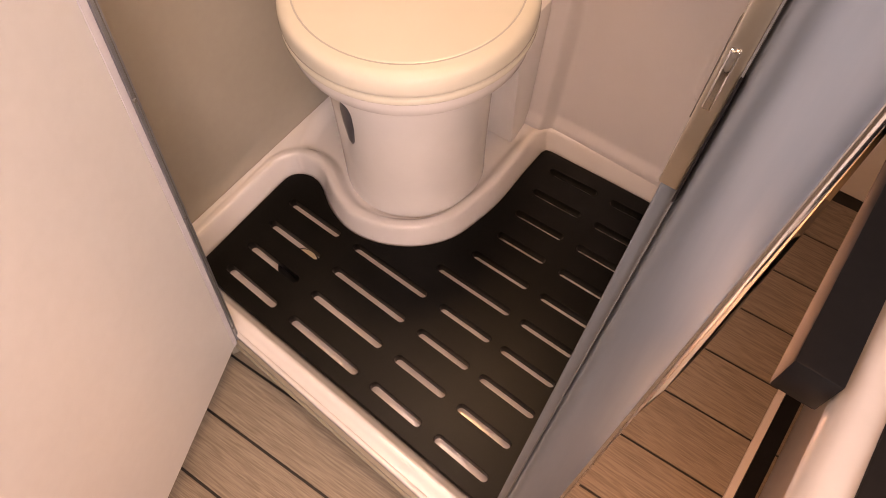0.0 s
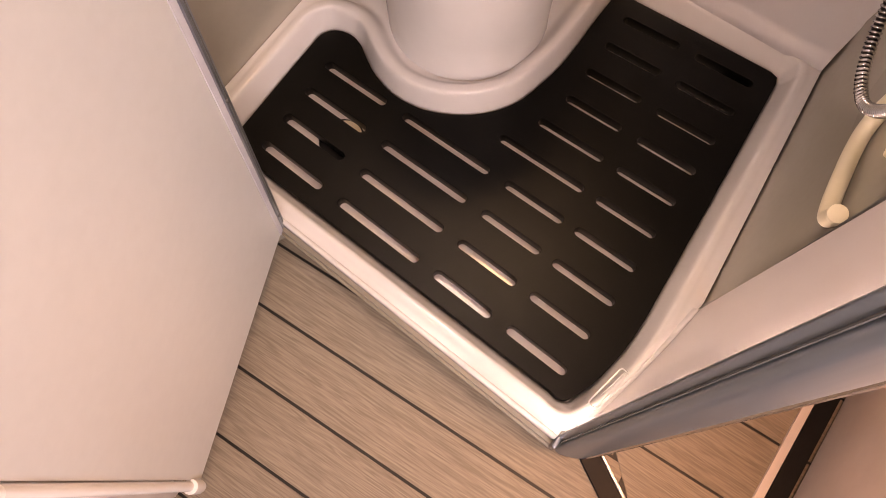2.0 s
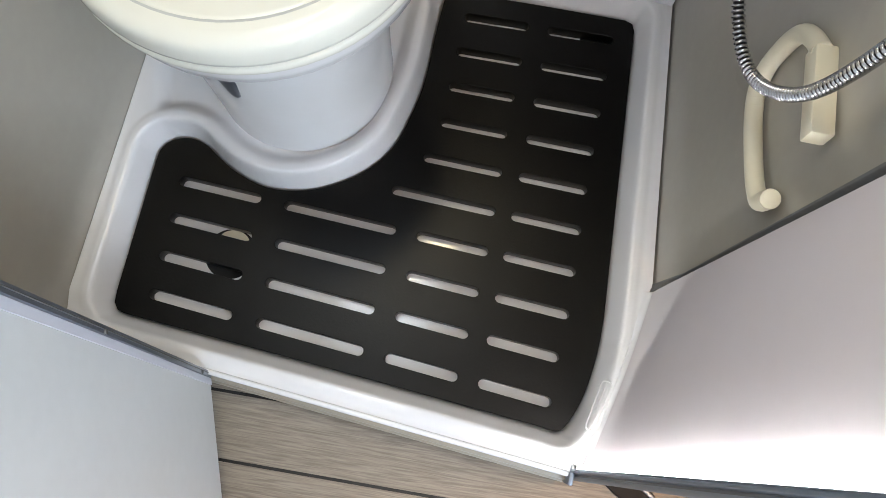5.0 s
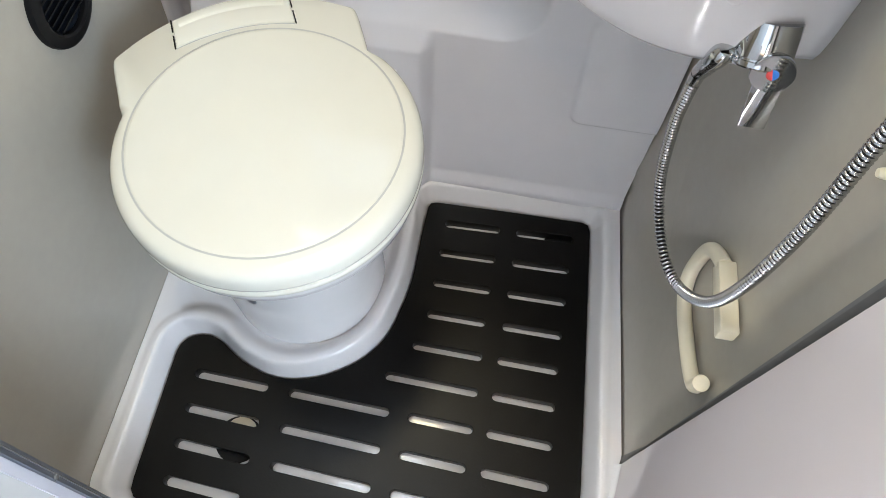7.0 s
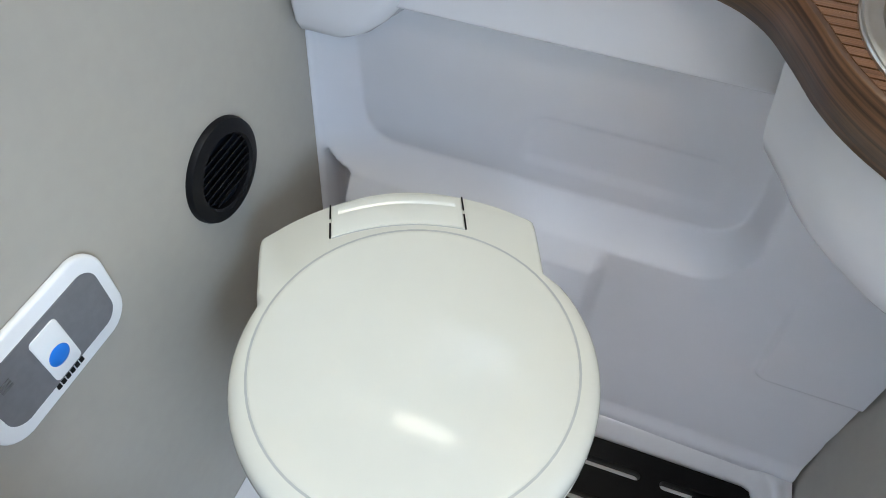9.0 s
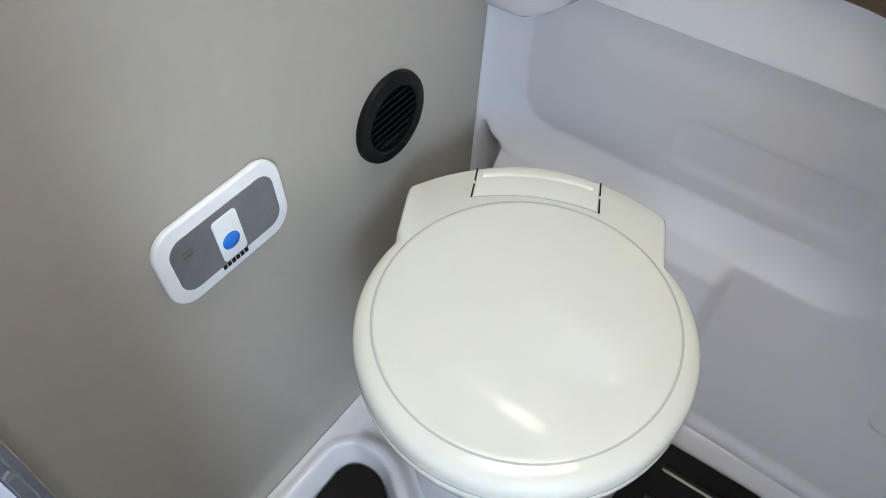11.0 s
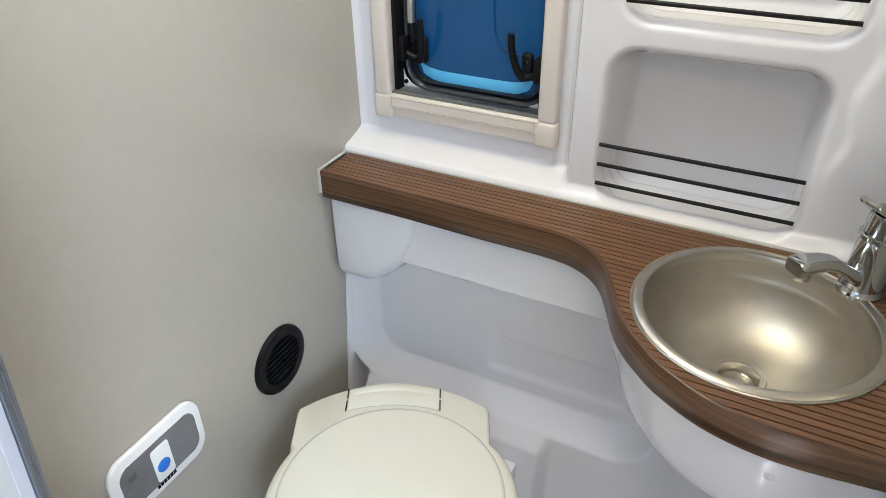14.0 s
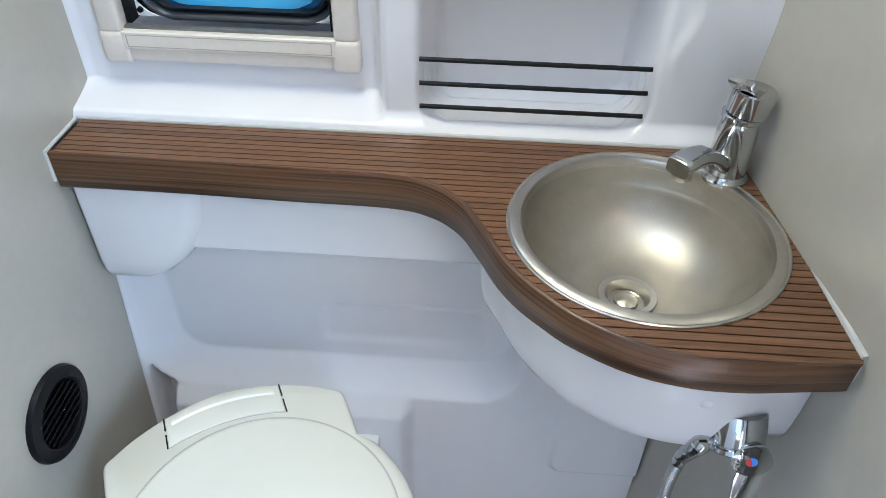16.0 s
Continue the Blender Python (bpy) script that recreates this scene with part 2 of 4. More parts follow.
def prism(points, z0, z1, bevel=0.0, segs=2, matrix=None):
    """A flat outline raised from z0 to z1, its rims rounded."""
    bm = bmesh.new()
    face = bm.faces.new([bm.verts.new((x, y, z0)) for x, y in points])
    bm.normal_update()
    if face.normal.z > 0:
        bmesh.ops.reverse_faces(bm, faces=[face])
    up = bmesh.ops.extrude_face_region(bm, geom=[face])
    for v in [g for g in up["geom"] if isinstance(g, bmesh.types.BMVert)]:
        v.co.z = z1
    bmesh.ops.recalc_face_normals(bm, faces=bm.faces[:])
    if bevel:
        rims = [e for e in bm.edges if abs(e.verts[0].co.z - e.verts[1].co.z) < 1e-6]
        bmesh.ops.bevel(bm, geom=rims, offset=bevel, segments=segs, profile=0.5, affect="EDGES", clamp_overlap=True)
    if matrix:
        bm.transform(matrix)
    return bm


def lathe(profile, segs=40, matrix=None, bm=None):
    """Turns (radius, height) pairs round the z axis."""
    bm = bm or bmesh.new()
    rings = []
    for r, z in profile:
        if r < 1e-6:
            rings.append([bm.verts.new((0, 0, z))])
        else:
            rings.append([bm.verts.new((r * math.cos(2 * math.pi * i / segs), r * math.sin(2 * math.pi * i / segs), z)) for i in range(segs)])
    for a, b in zip(rings, rings[1:]):
        for i in range(segs):
            j = (i + 1) % segs
            vs = [a[i % len(a)], a[j % len(a)], b[j % len(b)], b[i % len(b)]]
            vs = list(dict.fromkeys(vs))
            if len(vs) > 2:
                bm.faces.new(vs)
    bmesh.ops.recalc_face_normals(bm, faces=bm.faces[:])
    if matrix:
        bm.transform(matrix)
    return bm


def spline(points, n=8, closed=False):
    """Catmull-Rom through the points."""
    pts = [Vector(p) for p in points]
    out, k = [], len(pts)
    for i in range(k if closed else k - 1):
        p0 = pts[(i - 1) % k] if closed or i else pts[0] * 2 - pts[1]
        p1, p2 = pts[i], pts[(i + 1) % k]
        p3 = pts[(i + 2) % k] if closed or i + 2 < k else p2 * 2 - p1
        for j in range(n):
            t = j / n
            out.append(0.5 * (2 * p1 + (p2 - p0) * t + (2 * p0 - 5 * p1 + 4 * p2 - p3) * t * t + (3 * p1 - p0 - 3 * p2 + p3) * t ** 3))
    if not closed:
        out.append(pts[-1])
    return out


def sweep(path, radius, segs=12, caps=True, bm=None):
    """A tube along a path; radius is a number or a function of the path's index."""
    bm = bm or bmesh.new()
    path = [Vector(p) for p in path]
    rings, side = [], None
    for i, p in enumerate(path):
        way = (path[min(i + 1, len(path) - 1)] - path[max(i - 1, 0)]).normalized()
        if side is None:
            side = way.orthogonal().normalized()
        side = (side - way * side.dot(way)).normalized()
        other = way.cross(side)
        r = radius(i) if callable(radius) else radius
        rings.append([bm.verts.new(p + r * (side * math.cos(2 * math.pi * k / segs) + other * math.sin(2 * math.pi * k / segs))) for k in range(segs)])
    for a, b in zip(rings, rings[1:]):
        for k in range(segs):
            bm.faces.new((a[k], a[(k + 1) % segs], b[(k + 1) % segs], b[k]))
    if caps:
        bm.faces.new(rings[0])
        bm.faces.new(rings[-1])
    bmesh.ops.recalc_face_normals(bm, faces=bm.faces[:])
    return bm


def loft(loops, cap_first=True, cap_last=True, closed=True):
    bm = bmesh.new()
    rings = [[bm.verts.new(p) for p in loop] for loop in loops]
    k = len(rings[0])
    for a, b in zip(rings, rings[1:]):
        for i in range(k if closed else k - 1):
            bm.faces.new((a[i], a[(i + 1) % k], b[(i + 1) % k], b[i]))
    if cap_first:
        bm.faces.new(rings[0])
    if cap_last:
        bm.faces.new(rings[-1])
    bmesh.ops.recalc_face_normals(bm, faces=bm.faces[:])
    return bm


def sheet(us, vs, place, thick=None, hole=None):
    """A grid of points place(u, v); thick moves a second skin by that vector to close it into a solid."""
    bm = bmesh.new()
    g = [[bm.verts.new(place(u, v)) for v in vs] for u in us]
    for i in range(len(us) - 1):
        for j in range(len(vs) - 1):
            if hole and hole[0] < us[i] and us[i + 1] < hole[1] and hole[2] < vs[j] and vs[j + 1] < hole[3]:
                continue
            bm.faces.new((g[i][j], g[i + 1][j], g[i + 1][j + 1], g[i][j + 1]))
    if thick is not None:
        off = Vector(thick)
        rim = [g[i][0] for i in range(len(us))] + [g[-1][j] for j in range(1, len(vs))] + [g[i][-1] for i in range(len(us) - 2, -1, -1)] + [g[0][j] for j in range(len(vs) - 2, 0, -1)]
        back = [bm.verts.new(v.co + off) for v in rim]
        for i in range(len(rim)):
            j = (i + 1) % len(rim)
            bm.faces.new((rim[i], rim[j], back[j], back[i]))
        bm.faces.new(back)
    bmesh.ops.recalc_face_normals(bm, faces=bm.faces[:])
    return bm


def filled(outlines, depth, bevel):
    """Mesh data of a plate with holes: closed outlines in the plane, the first one outermost."""
    cu = bpy.data.curves.new("plate", "CURVE")
    cu.dimensions, cu.fill_mode, cu.extrude, cu.bevel_depth, cu.bevel_resolution = "2D", "BOTH", depth / 2 - bevel, bevel, 2
    for pts in outlines:
        sp = cu.splines.new("POLY")
        sp.points.add(len(pts) - 1)
        sp.use_cyclic_u = True
        for q, p in zip(sp.points, pts):
            q.co = (p[0], p[1], 0, 1)
    ob = bpy.data.objects.new("plate", cu)
    scene.collection.objects.link(ob)
    me = bpy.data.meshes.new_from_object(ob.evaluated_get(bpy.context.evaluated_depsgraph_get()))
    bpy.data.objects.remove(ob)
    bpy.data.curves.remove(cu)
    return me


def smooth01(a, b, v):
    t = min(1.0, max(0.0, (v - a) / (b - a)))
    return t * t * (3 - 2 * t)


def rounded_step(a, b, r, v):
    """A straight ramp from 0 at a to 1 at b with both ends rounded over r."""
    return sum(min(1.0, max(0.0, (v + o * r - a) / (b - a))) for o in (-1, -0.6, -0.2, 0.2, 0.6, 1)) / 6


def round_rect(x0, x1, y0, y1, r, n=6):
    pts = []
    for cx, cy, a in ((x1 - r, y1 - r, 0), (x0 + r, y1 - r, 90), (x0 + r, y0 + r, 180), (x1 - r, y0 + r, 270)):
        for i in range(n + 1):
            w = radians(a + 90 * i / n)
            pts.append((cx + r * math.cos(w), cy + r * math.sin(w)))
    return pts


def box_distance(x, y, x0, x1, y0, y1, r):
    """Signed distance to a rounded rectangle, negative inside."""
    qx, qy = abs(x - (x0 + x1) / 2) - (x1 - x0) / 2 + r, abs(y - (y0 + y1) / 2) - (y1 - y0) / 2 + r
    return math.hypot(max(qx, 0), max(qy, 0)) + min(max(qx, qy), 0) - r


def steps(a, b, d):
    k = max(1, round((b - a) / d))
    return [a + (b - a) * i / k for i in range(k + 1)]


def text_bars(parent, name, material, spots):
    """Plain bars that stand for writing, each a thin block."""
    for x0, x1, y0, y1, z0, z1 in spots:
        part(name, block(x0, x1, y0, y1, z0, z1), material, parent)


# ---- large structure ----
FLOOR, RIM, TOP = -0.05, 0.038, 1.95
WALL_L, SKEW = -0.109, -0.012


def wall_l(y):
    """Face of the left partition, which runs slightly askew."""
    return WALL_L + SKEW * y


def askew(bm):
    for v in bm.verts:
        v.co.x += SKEW * v.co.y
    return bm


def wall_r(y, z):
    drawn_in = 0.019 * smooth01(0.42, 0.69, y) * smooth01(0.05, 0.16, z) * (1 - smooth01(0.48, 0.72, z))
    return 0.7366 - 0.07 * y + 0.042 * (1 - math.exp(-max(0.0, z - RIM) / 0.2)) * (0.75 + 0.6 * y) - drawn_in


# partition to the left of the toilet
tagged(part("wall_left", askew(block(WALL_L - 0.03, WALL_L, -0.05, 0.86, FLOOR, TOP)), M_WALL), "grey-beige laminate partition wall beside the toilet", "wall", kind="structure")
# wall of the shower side, leaning slightly outwards
tagged(part("wall_right", sheet(steps(0.185, 0.86, 0.05), steps(FLOOR, 1.05, 0.05) + [1.3, 1.6, TOP], lambda y, z: (wall_r(y, z), y, z), (0.010, 0, 0)), M_WALL),
       "grey-beige laminate wall behind the shower hose", "wall", kind="structure")
# gloss panel that runs from the shower wall to the door post
P_A, P_B = Vector((0.668, -0.060, 0)), Vector((0.7185, 0.183, 0))


def corner_panel(s, z):
    p = P_A.lerp(P_B, s)
    bow = 0.004 * math.sin(math.pi * s)
    h = max(0, z - RIM)
    return (p.x + bow + 0.035 * h, p.y + 0.062 * h * (1 - s), z)


tagged(part("wall_corner", sheet(steps(-0.09, 1, 0.05), steps(0.02, TOP, 0.1), corner_panel, (0.008, -0.002, 0)), M_GLOSS), "gloss white corner panel beside the door post", "wall", kind="structure")
trim = part("trim", sheet(steps(0, 1, 0.5), steps(0.034, TOP, 0.1), lambda s, z: (wall_r(0.183, z) - 0.004, 0.186 + 0.011 * s, z), (0.006, 0, 0)), M_TRIM)
tagged(trim, "dark grey edge strip on the shower wall", "trim", kind="structure")


# moulded wall behind the toilet, below the counter
def lower_back(x, z):
    y = 0.664 + 0.12 * max(0.0, z - 0.05)
    # flared foot over the tray
    y -= 0.008 * (1 - smooth01(0.04, 0.075, z))
    # protruding housing behind the toilet
    left_end = rounded_step(-0.079, -0.071, 0.002, x)
    house = left_end * (1 - rounded_step(0.301, 0.319, 0.0025, x)) * (1 - rounded_step(0.362, 0.389, 0.0025, z))
    y -= 0.020 * house
    # large pocket: a sloping bank between a rounded crest and a tighter rounded back
    crest = -box_distance(x, z, -0.112, 0.490, 0.390, 1.10, 0.070)
    foot = box_distance(x, z, -0.062, 0.468, 0.429, 1.10, 0.048)
    # hollow between the housing and the partition
    y += 0.040 * (1 - left_end) * smooth01(-0.108, -0.103, x) * (1 - smooth01(-0.010, 0.0, crest))
    if crest > -0.012:
        bank = sum(min(1.0, max(0.0, (crest + o * 0.0022) / max(1e-4, crest + max(foot, 0.0)))) for o in (-1, -0.6, -0.2, 0.2, 0.6, 1)) / 6
        y += (0.757 - y) * bank
    # shallow step in the pocket's back
    d3 = -box_distance(x, z, 0.17, 0.43, 0.40, 0.545, 0.03)
    y += 0.005 * smooth01(-0.004, 0.012, d3) * smooth01(0.455, 0.475, z)
    # overhanging band under the counter
    band = rounded_step(0.680, 0.688, 0.002, z) * (1 - smooth01(0.42, 0.49, x))
    y += (0.700 - y) * band
    # small raised field towards the shower wall
    d2 = box_distance(x, z, 0.553, 0.80, 0.243, 0.45, 0.02)
    y -= 0.007 * (1 - smooth01(-0.006, 0.003, d2)) * (1 - 0.8 * smooth01(0.28, 0.42, z))
    # edge bead along the left wall
    y -= 0.008 * (1 - smooth01(-0.113, -0.106, x)) * (1 - smooth01(0.62, 0.66, z))
    # dark slot behind the corner bracket
    y += 0.05 * (1 - smooth01(-0.112, -0.106, x)) * smooth01(0.655, 0.665, z)
    return y


xs_low = steps(-0.117, 0.7, 0.0030) + [0.702, 0.71, 0.74]
back = thing("wall_back", "moulded glossy white plastic wall with pockets and niches", "wall", kind="structure")
part("lower_panel", sheet(xs_low, steps(0.03, 0.812, 0.0030), lambda x, z: (min(x, 0.700) + (0.05 * (z - RIM) - 0.012) * smooth01(0.6, 0.7, x), lower_back(min(x, 0.70), z) + 3 * max(0.0, x - 0.70), z)), M_ABS, back, smooth=80)


def bay_ramp(z):
    return sum(min(1.0, max(0.0, (z + o * 0.0012 - 0.858) / 0.016)) for o in (-1, -0.5, 0, 0.5, 1)) / 5


brk = []
for z, xr, yf, r in ((0.6335, -0.066, 0.716, 0.012), (0.6345, -0.050, 0.704, 0.018), (0.639, -0.035, 0.696, 0.022), (0.651, -0.012, 0.691, 0.026), (0.67, 0.010, 0.689, 0.030), (0.70, 0.034, 0.6885, 0.032), (0.745, 0.054, 0.6885, 0.032), (0.812, 0.064, 0.6885, 0.032)):
    brk.append([Vector((x, y, z - 0.005)) for x, y in [(-0.1085, 0.75), (-0.1085, yf + 0.008), (-0.1065, yf + 0.002), (-0.102, yf)] + [(xr - r + r * 1.0 * math.sin(radians(a)), yf + r * (1 - math.cos(radians(a)))) for a in range(0, 91, 10)] + [(xr + 0.012, 0.75)]])
part("corner_bracket", loft(brk, True, False), M_ABS, back, smooth=60)


def tight(a, b, v):
    """A straight ramp from 0 to 1 with small rounded ends."""
    return sum(min(1.0, max(0.0, (v + o * 0.002 - a) / (b - a))) for o in (-1, -0.5, 0, 0.5, 1)) / 5


# moulded wall above the counter, with the window bay and two niches
def upper_back(x, z):
    front = 0.776 - 0.018 * (1 - smooth01(0.846, 0.872, z))
    bay = 1 - smooth01(0.264, 0.284, x)
    # sill of the bay
    sill = bay_ramp(z)
    y = front + (0.822 - front) * bay * sill
    y -= 0.003 * bay * math.exp(-((z - 0.858) / 0.004) ** 2)
    for x0, x1, z0, z1 in ((0.325, 0.604, 0.852, 1.083), (0.334, 0.614, 1.119, 1.42)):
        d = box_distance(x, z, x0, x1, z0, z1, 0.042)
        y += 0.070 * (1 - tight(-0.022, 0.000, d)) + 0.006 * (1 - tight(-0.002, 0.006, d))
    # cove against the window's side wall
    y -= 0.006 * (1 - smooth01(-0.120, -0.106, x)) * sill
    # soft crease towards the shower wall
    y -= 0.010 * smooth01(0.622, 0.636, x - 0.06 * (z - 1.05) + 0.005 * math.sin(z * 61)) * smooth01(0.90, 1.02, z)
    return y


part("upper_panel", sheet(steps(-0.1185, 0.785, 0.0036), steps(0.836, 0.8505, 0.003) + steps(0.853, 0.9005, 0.0022) + steps(0.9035, 1.46, 0.0036) + steps(1.5, TOP, 0.15), lambda x, z: (x, upper_back(x, z), z), hole=(-0.050, 0.222, 0.944, 1.45)), M_ABS, back, smooth=80)
for x0, x1, z0, z1 in ((0.325, 0.604, 0.852, 1.083), (0.334, 0.614, 1.119, 1.42)):
    for o in (0.0045, 0.0095, 0.0145):
        r = 0.042 - o
        lip = [(x0 + o, z0 + 0.075)] + [(x0 + o + r * (1 - math.cos(radians(a))), z0 + o + r * (1 - math.sin(radians(a)))) for a in range(0, 91, 10)]
        lip += [(x1 + x0 - x, z) for x, z in reversed(lip)]
        lip = spline([(x, upper_back(x, z) + 0.0006, z) for x, z in lip], 3)
        part("niche_lip", sweep(lip, 0.0017, 8), M_ABS, back)
# window hole is covered by the frame; solid wall body behind
part("wall_body", block(-0.118, 0.80, 0.93, 0.96, FLOOR, TOP), M_ABS, back)

tagged(part("ceiling", block(-0.9, 1.5, -2.0, 0.97, TOP, TOP + 0.03), M_CEIL), "plain white ceiling panel of the van", "ceiling", kind="structure")


def jamb(z):
    """The door's hinge line, which leans a little into the wet room."""
    return Vector((0.116 + 0.035 * z, -0.064 + 0.061 * z, z))


# front partition between the left wall and the door opening
tagged(part("wall_front", loft([[Vector((WALL_L, jamb(z).y - 0.03, z)), jamb(z) + Vector((-0.012, -0.012, 0)), jamb(z) + Vector((-0.004, 0.005, 0)), Vector((WALL_L, jamb(z).y + 0.005, z))] for z in (FLOOR, TOP)]), M_WALL, smooth=0),
       "narrow grey-beige partition beside the door opening", "wall", kind="structure")
# van walls round the corridor
for x0, x1, y0, y1 in ((-0.93, -0.9, -2.0, 0.97), (1.5, 1.53, -2.0, 0.97)):
    tagged(part("wall_van", block(x0, x1, y0, y1, FLOOR, TOP), M_CEIL), "plain pale lining of the van's corridor", "wall", kind="structure")
tagged(part("wall_van", block(0.8, 1.5, 0.94, 0.97, FLOOR, TOP), M_CEIL), "plain pale lining of the van's corridor", "wall", kind="structure")
for x0, x1, z0, z1 in ((-0.9, -0.6, FLOOR, TOP), (0.5, 1.5, FLOOR, TOP), (-0.6, 0.5, FLOOR, 0.6), (-0.6, 0.5, 1.9, TOP)):
    tagged(part("wall_van", block(x0, x1, -2.03, -2.0, z0, z1), M_CEIL), "plain pale lining of the van's corridor", "wall", kind="structure")

# ---- door, post and threshold ----
door = thing("door_1", "light grey laminate wet room door standing wide open", "door", kind="structure")
FAR = Vector((0.270, -0.444, 0))


def on_door(s, z, out=0.0):
    """A point of the leaf: s runs from the hinge to the free edge in metres, out is its face towards the corridor."""
    h, f = jamb(z), FAR + Vector((0.02 * z, 0.012 * z, z))
    way = (f - h).normalized()
    side = Vector((-way.y, way.x, 0)).normalized()
    return h + way * s * (f - h).length + side * out


def slab(s0, s1, o0, o1, z0, z1):
    rows = []
    for z in steps(z0, z1, 0.3):
        rows.append([on_door(s0, z, o0), on_door(s1, z, o0), on_door(s1, z, o1), on_door(s0, z, o1)])
    return loft(rows)


part("leaf", slab(0.0085, 0.965, -0.026, 0.0, 0.004, 1.9), M_DOOR, door, smooth=30)
hinge = part("hinge_profile", slab(-0.012, 0.008, -0.012, 0.004, 0.012, 1.9), M_ALU, door, "aluminium hinge profile", smooth=30)
part("hinge_seam", slab(-0.0045, -0.0020, 0.0040, 0.0048, 0.012, 1.9), M_TRIM, hinge, smooth=30)
part("edge_band", slab(0.0095, 0.032, 0.0002, 0.0016, 0.004, 1.9), M_LILAC, door, "pale lilac edge band", smooth=30)
free = part("free_edge", sweep([on_door(0.985, z, 0.0) for z in steps(0.03, 1.9, 0.3)], 0.007, 14), M_WHITEPL, door, "rounded white free edge")
part("end_cap", sweep([on_door(0.985, 0.0, 0.002), on_door(0.985, 0.012, 0.002), on_door(0.985, 0.045, 0.002)], lambda i: (0.008, 0.0105, 0.0105)[i], 14), M_WHITEPL, free)
for z in (0.06, 0.385, 0.60, 0.86, 1.12):
    q = on_door(0.003, z, 0.0042)
    side = (on_door(0.003, z, 1.0) - on_door(0.003, z, 0.0)).normalized()
    part("screw", lathe([(0, 0.0015), (0.0025, 0.0015), (0.003, 0)], 10, Matrix.Translation(q) @ side.to_track_quat("Z", "Y").to_matrix().to_4x4()), M_TRIM, hinge)

def leaned(bm):
    """Leans the post back over the threshold, as the whole door frame does."""
    for v in bm.verts:
        h = max(0.0, v.co.z)
        v.co.x += 0.035 * h
        v.co.y += 0.062 * h
    return bm


post = thing("door_post", "rounded grey aluminium door post with a light strip", "door post", kind="structure")
prof = [(0.6500, -0.0850), (0.6470, -0.0862), (0.6464, -0.0885), (0.6478, -0.0902), (0.6545, -0.0908), (0.6566, -0.0916), (0.6590, -0.0968), (0.6660, -0.0994), (0.678, -0.0962), (0.692, -0.0900), (0.7015, -0.0835), (0.704, -0.0765), (0.698, -0.0720), (0.675, -0.0790)]
prof = [(p.x, p.y) for p in spline([(x, y, 0) for x, y in prof], 4, True)]
part("profile", leaned(prism(prof, -0.035, TOP)), M_POST, post)
part("groove", leaned(block(0.6556, 0.6566, -0.0926, -0.0900, 0.0, 1.9)), M_TRIM, post)
part("rim", leaned(sweep([(0.7035, -0.0800, z) for z in (-0.035, 0.0, 0.6, 1.3, TOP)], 0.0034, 14)), M_POLISHED, post, "polished round edge")
part("inner_light", leaned(block(0.6515, 0.6550, -0.0835, -0.0802, 0.045, 0.84)), M_LED, post, "white light strip inside the post")
latch = part("latch_plate", leaned(block(0.6460, 0.6558, -0.0922, -0.0840, 0.895, 1.04, 0.0012)), M_STEEL, post, "steel latch plate")
part("latch_mouth", leaned(block(0.6453, 0.6470, -0.0905, -0.0860, 0.935, 0.985, 0.0004)), M_TRIM, latch)
part("latch_edge", leaned(block(0.6558, 0.6570, -0.0945, -0.0900, 0.890, 0.965, 0.0004)), M_BLACK, latch)
part("latch_bolt", leaned(block(0.6478, 0.6520, -0.0940, -0.0915, 0.945, 0.975, 0.001)), M_CHROME, latch)


# ---- shower tray ----
mat_corners = spline([(0.600, -0.0335, 0), (0.628, -0.034, 0), (0.645, -0.006, 0), (0.656, 0.030, 0), (0.6635, 0.080, 0), (0.6655, 0.130, 0), (0.6630, 0.190, 0)], 5)
mat_right = [Vector((0.6515, 0.42, 0)), Vector((0.6405, 0.622, 0)), Vector((0.636, 0.634, 0)), Vector((0.624, 0.638, 0)), Vector((0.48, 0.636, 0)), Vector((0.338, 0.632, 0)), Vector((0.328, 0.629, 0)), Vector((0.3235, 0.62, 0))]
mat_curve = spline([(0.322, 0.56, 0), (0.3225, 0.46, 0), (0.313, 0.395, 0), (0.300, 0.344, 0), (0.272, 0.300, 0), (0.231, 0.265, 0), (0.178, 0.240, 0), (0.120, 0.233, 0), (0.067, 0.247, 0), (0.032, 0.266, 0),
                    (0.008, 0.281, 0), (-0.018, 0.287, 0), (-0.045, 0.279, 0), (-0.0605, 0.258, 0), (-0.0615, 0.22, 0)], 4)
mat_left = [Vector((-0.057, 0.03, 0)), Vector((-0.055, 0.012, 0)), Vector((-0.047, 0.002, 0)), Vector((-0.036, -0.0005, 0)), Vector((0.3, -0.017, 0))]
OUT = [(p.x, p.y) for p in mat_corners + mat_right + mat_curve + mat_left]
poly = np.array(OUT)


def outline_distance(gx, gy):
    """Signed distance of grid points to the board's outline, negative inside."""
    a, b = poly, np.roll(poly, -1, 0)
    p = np.stack([gx, gy], -1)[..., None, :]
    ab = b - a
    t = np.clip(((p - a) * ab).sum(-1) / (ab * ab).sum(-1), 0, 1)
    d = np.sqrt((((p - a) - t[..., None] * ab) ** 2).sum(-1)).min(-1)
    cross = ((a[:, 1] > p[..., 1]) != (b[:, 1] > p[..., 1])) & (p[..., 0] < (b[:, 0] - a[:, 0]) * (p[..., 1] - a[:, 1]) / np.where(b[:, 1] == a[:, 1], 1e-9, b[:, 1] - a[:, 1]) + a[:, 0])
    return np.where(cross.sum(-1) % 2 == 1, -d, d)


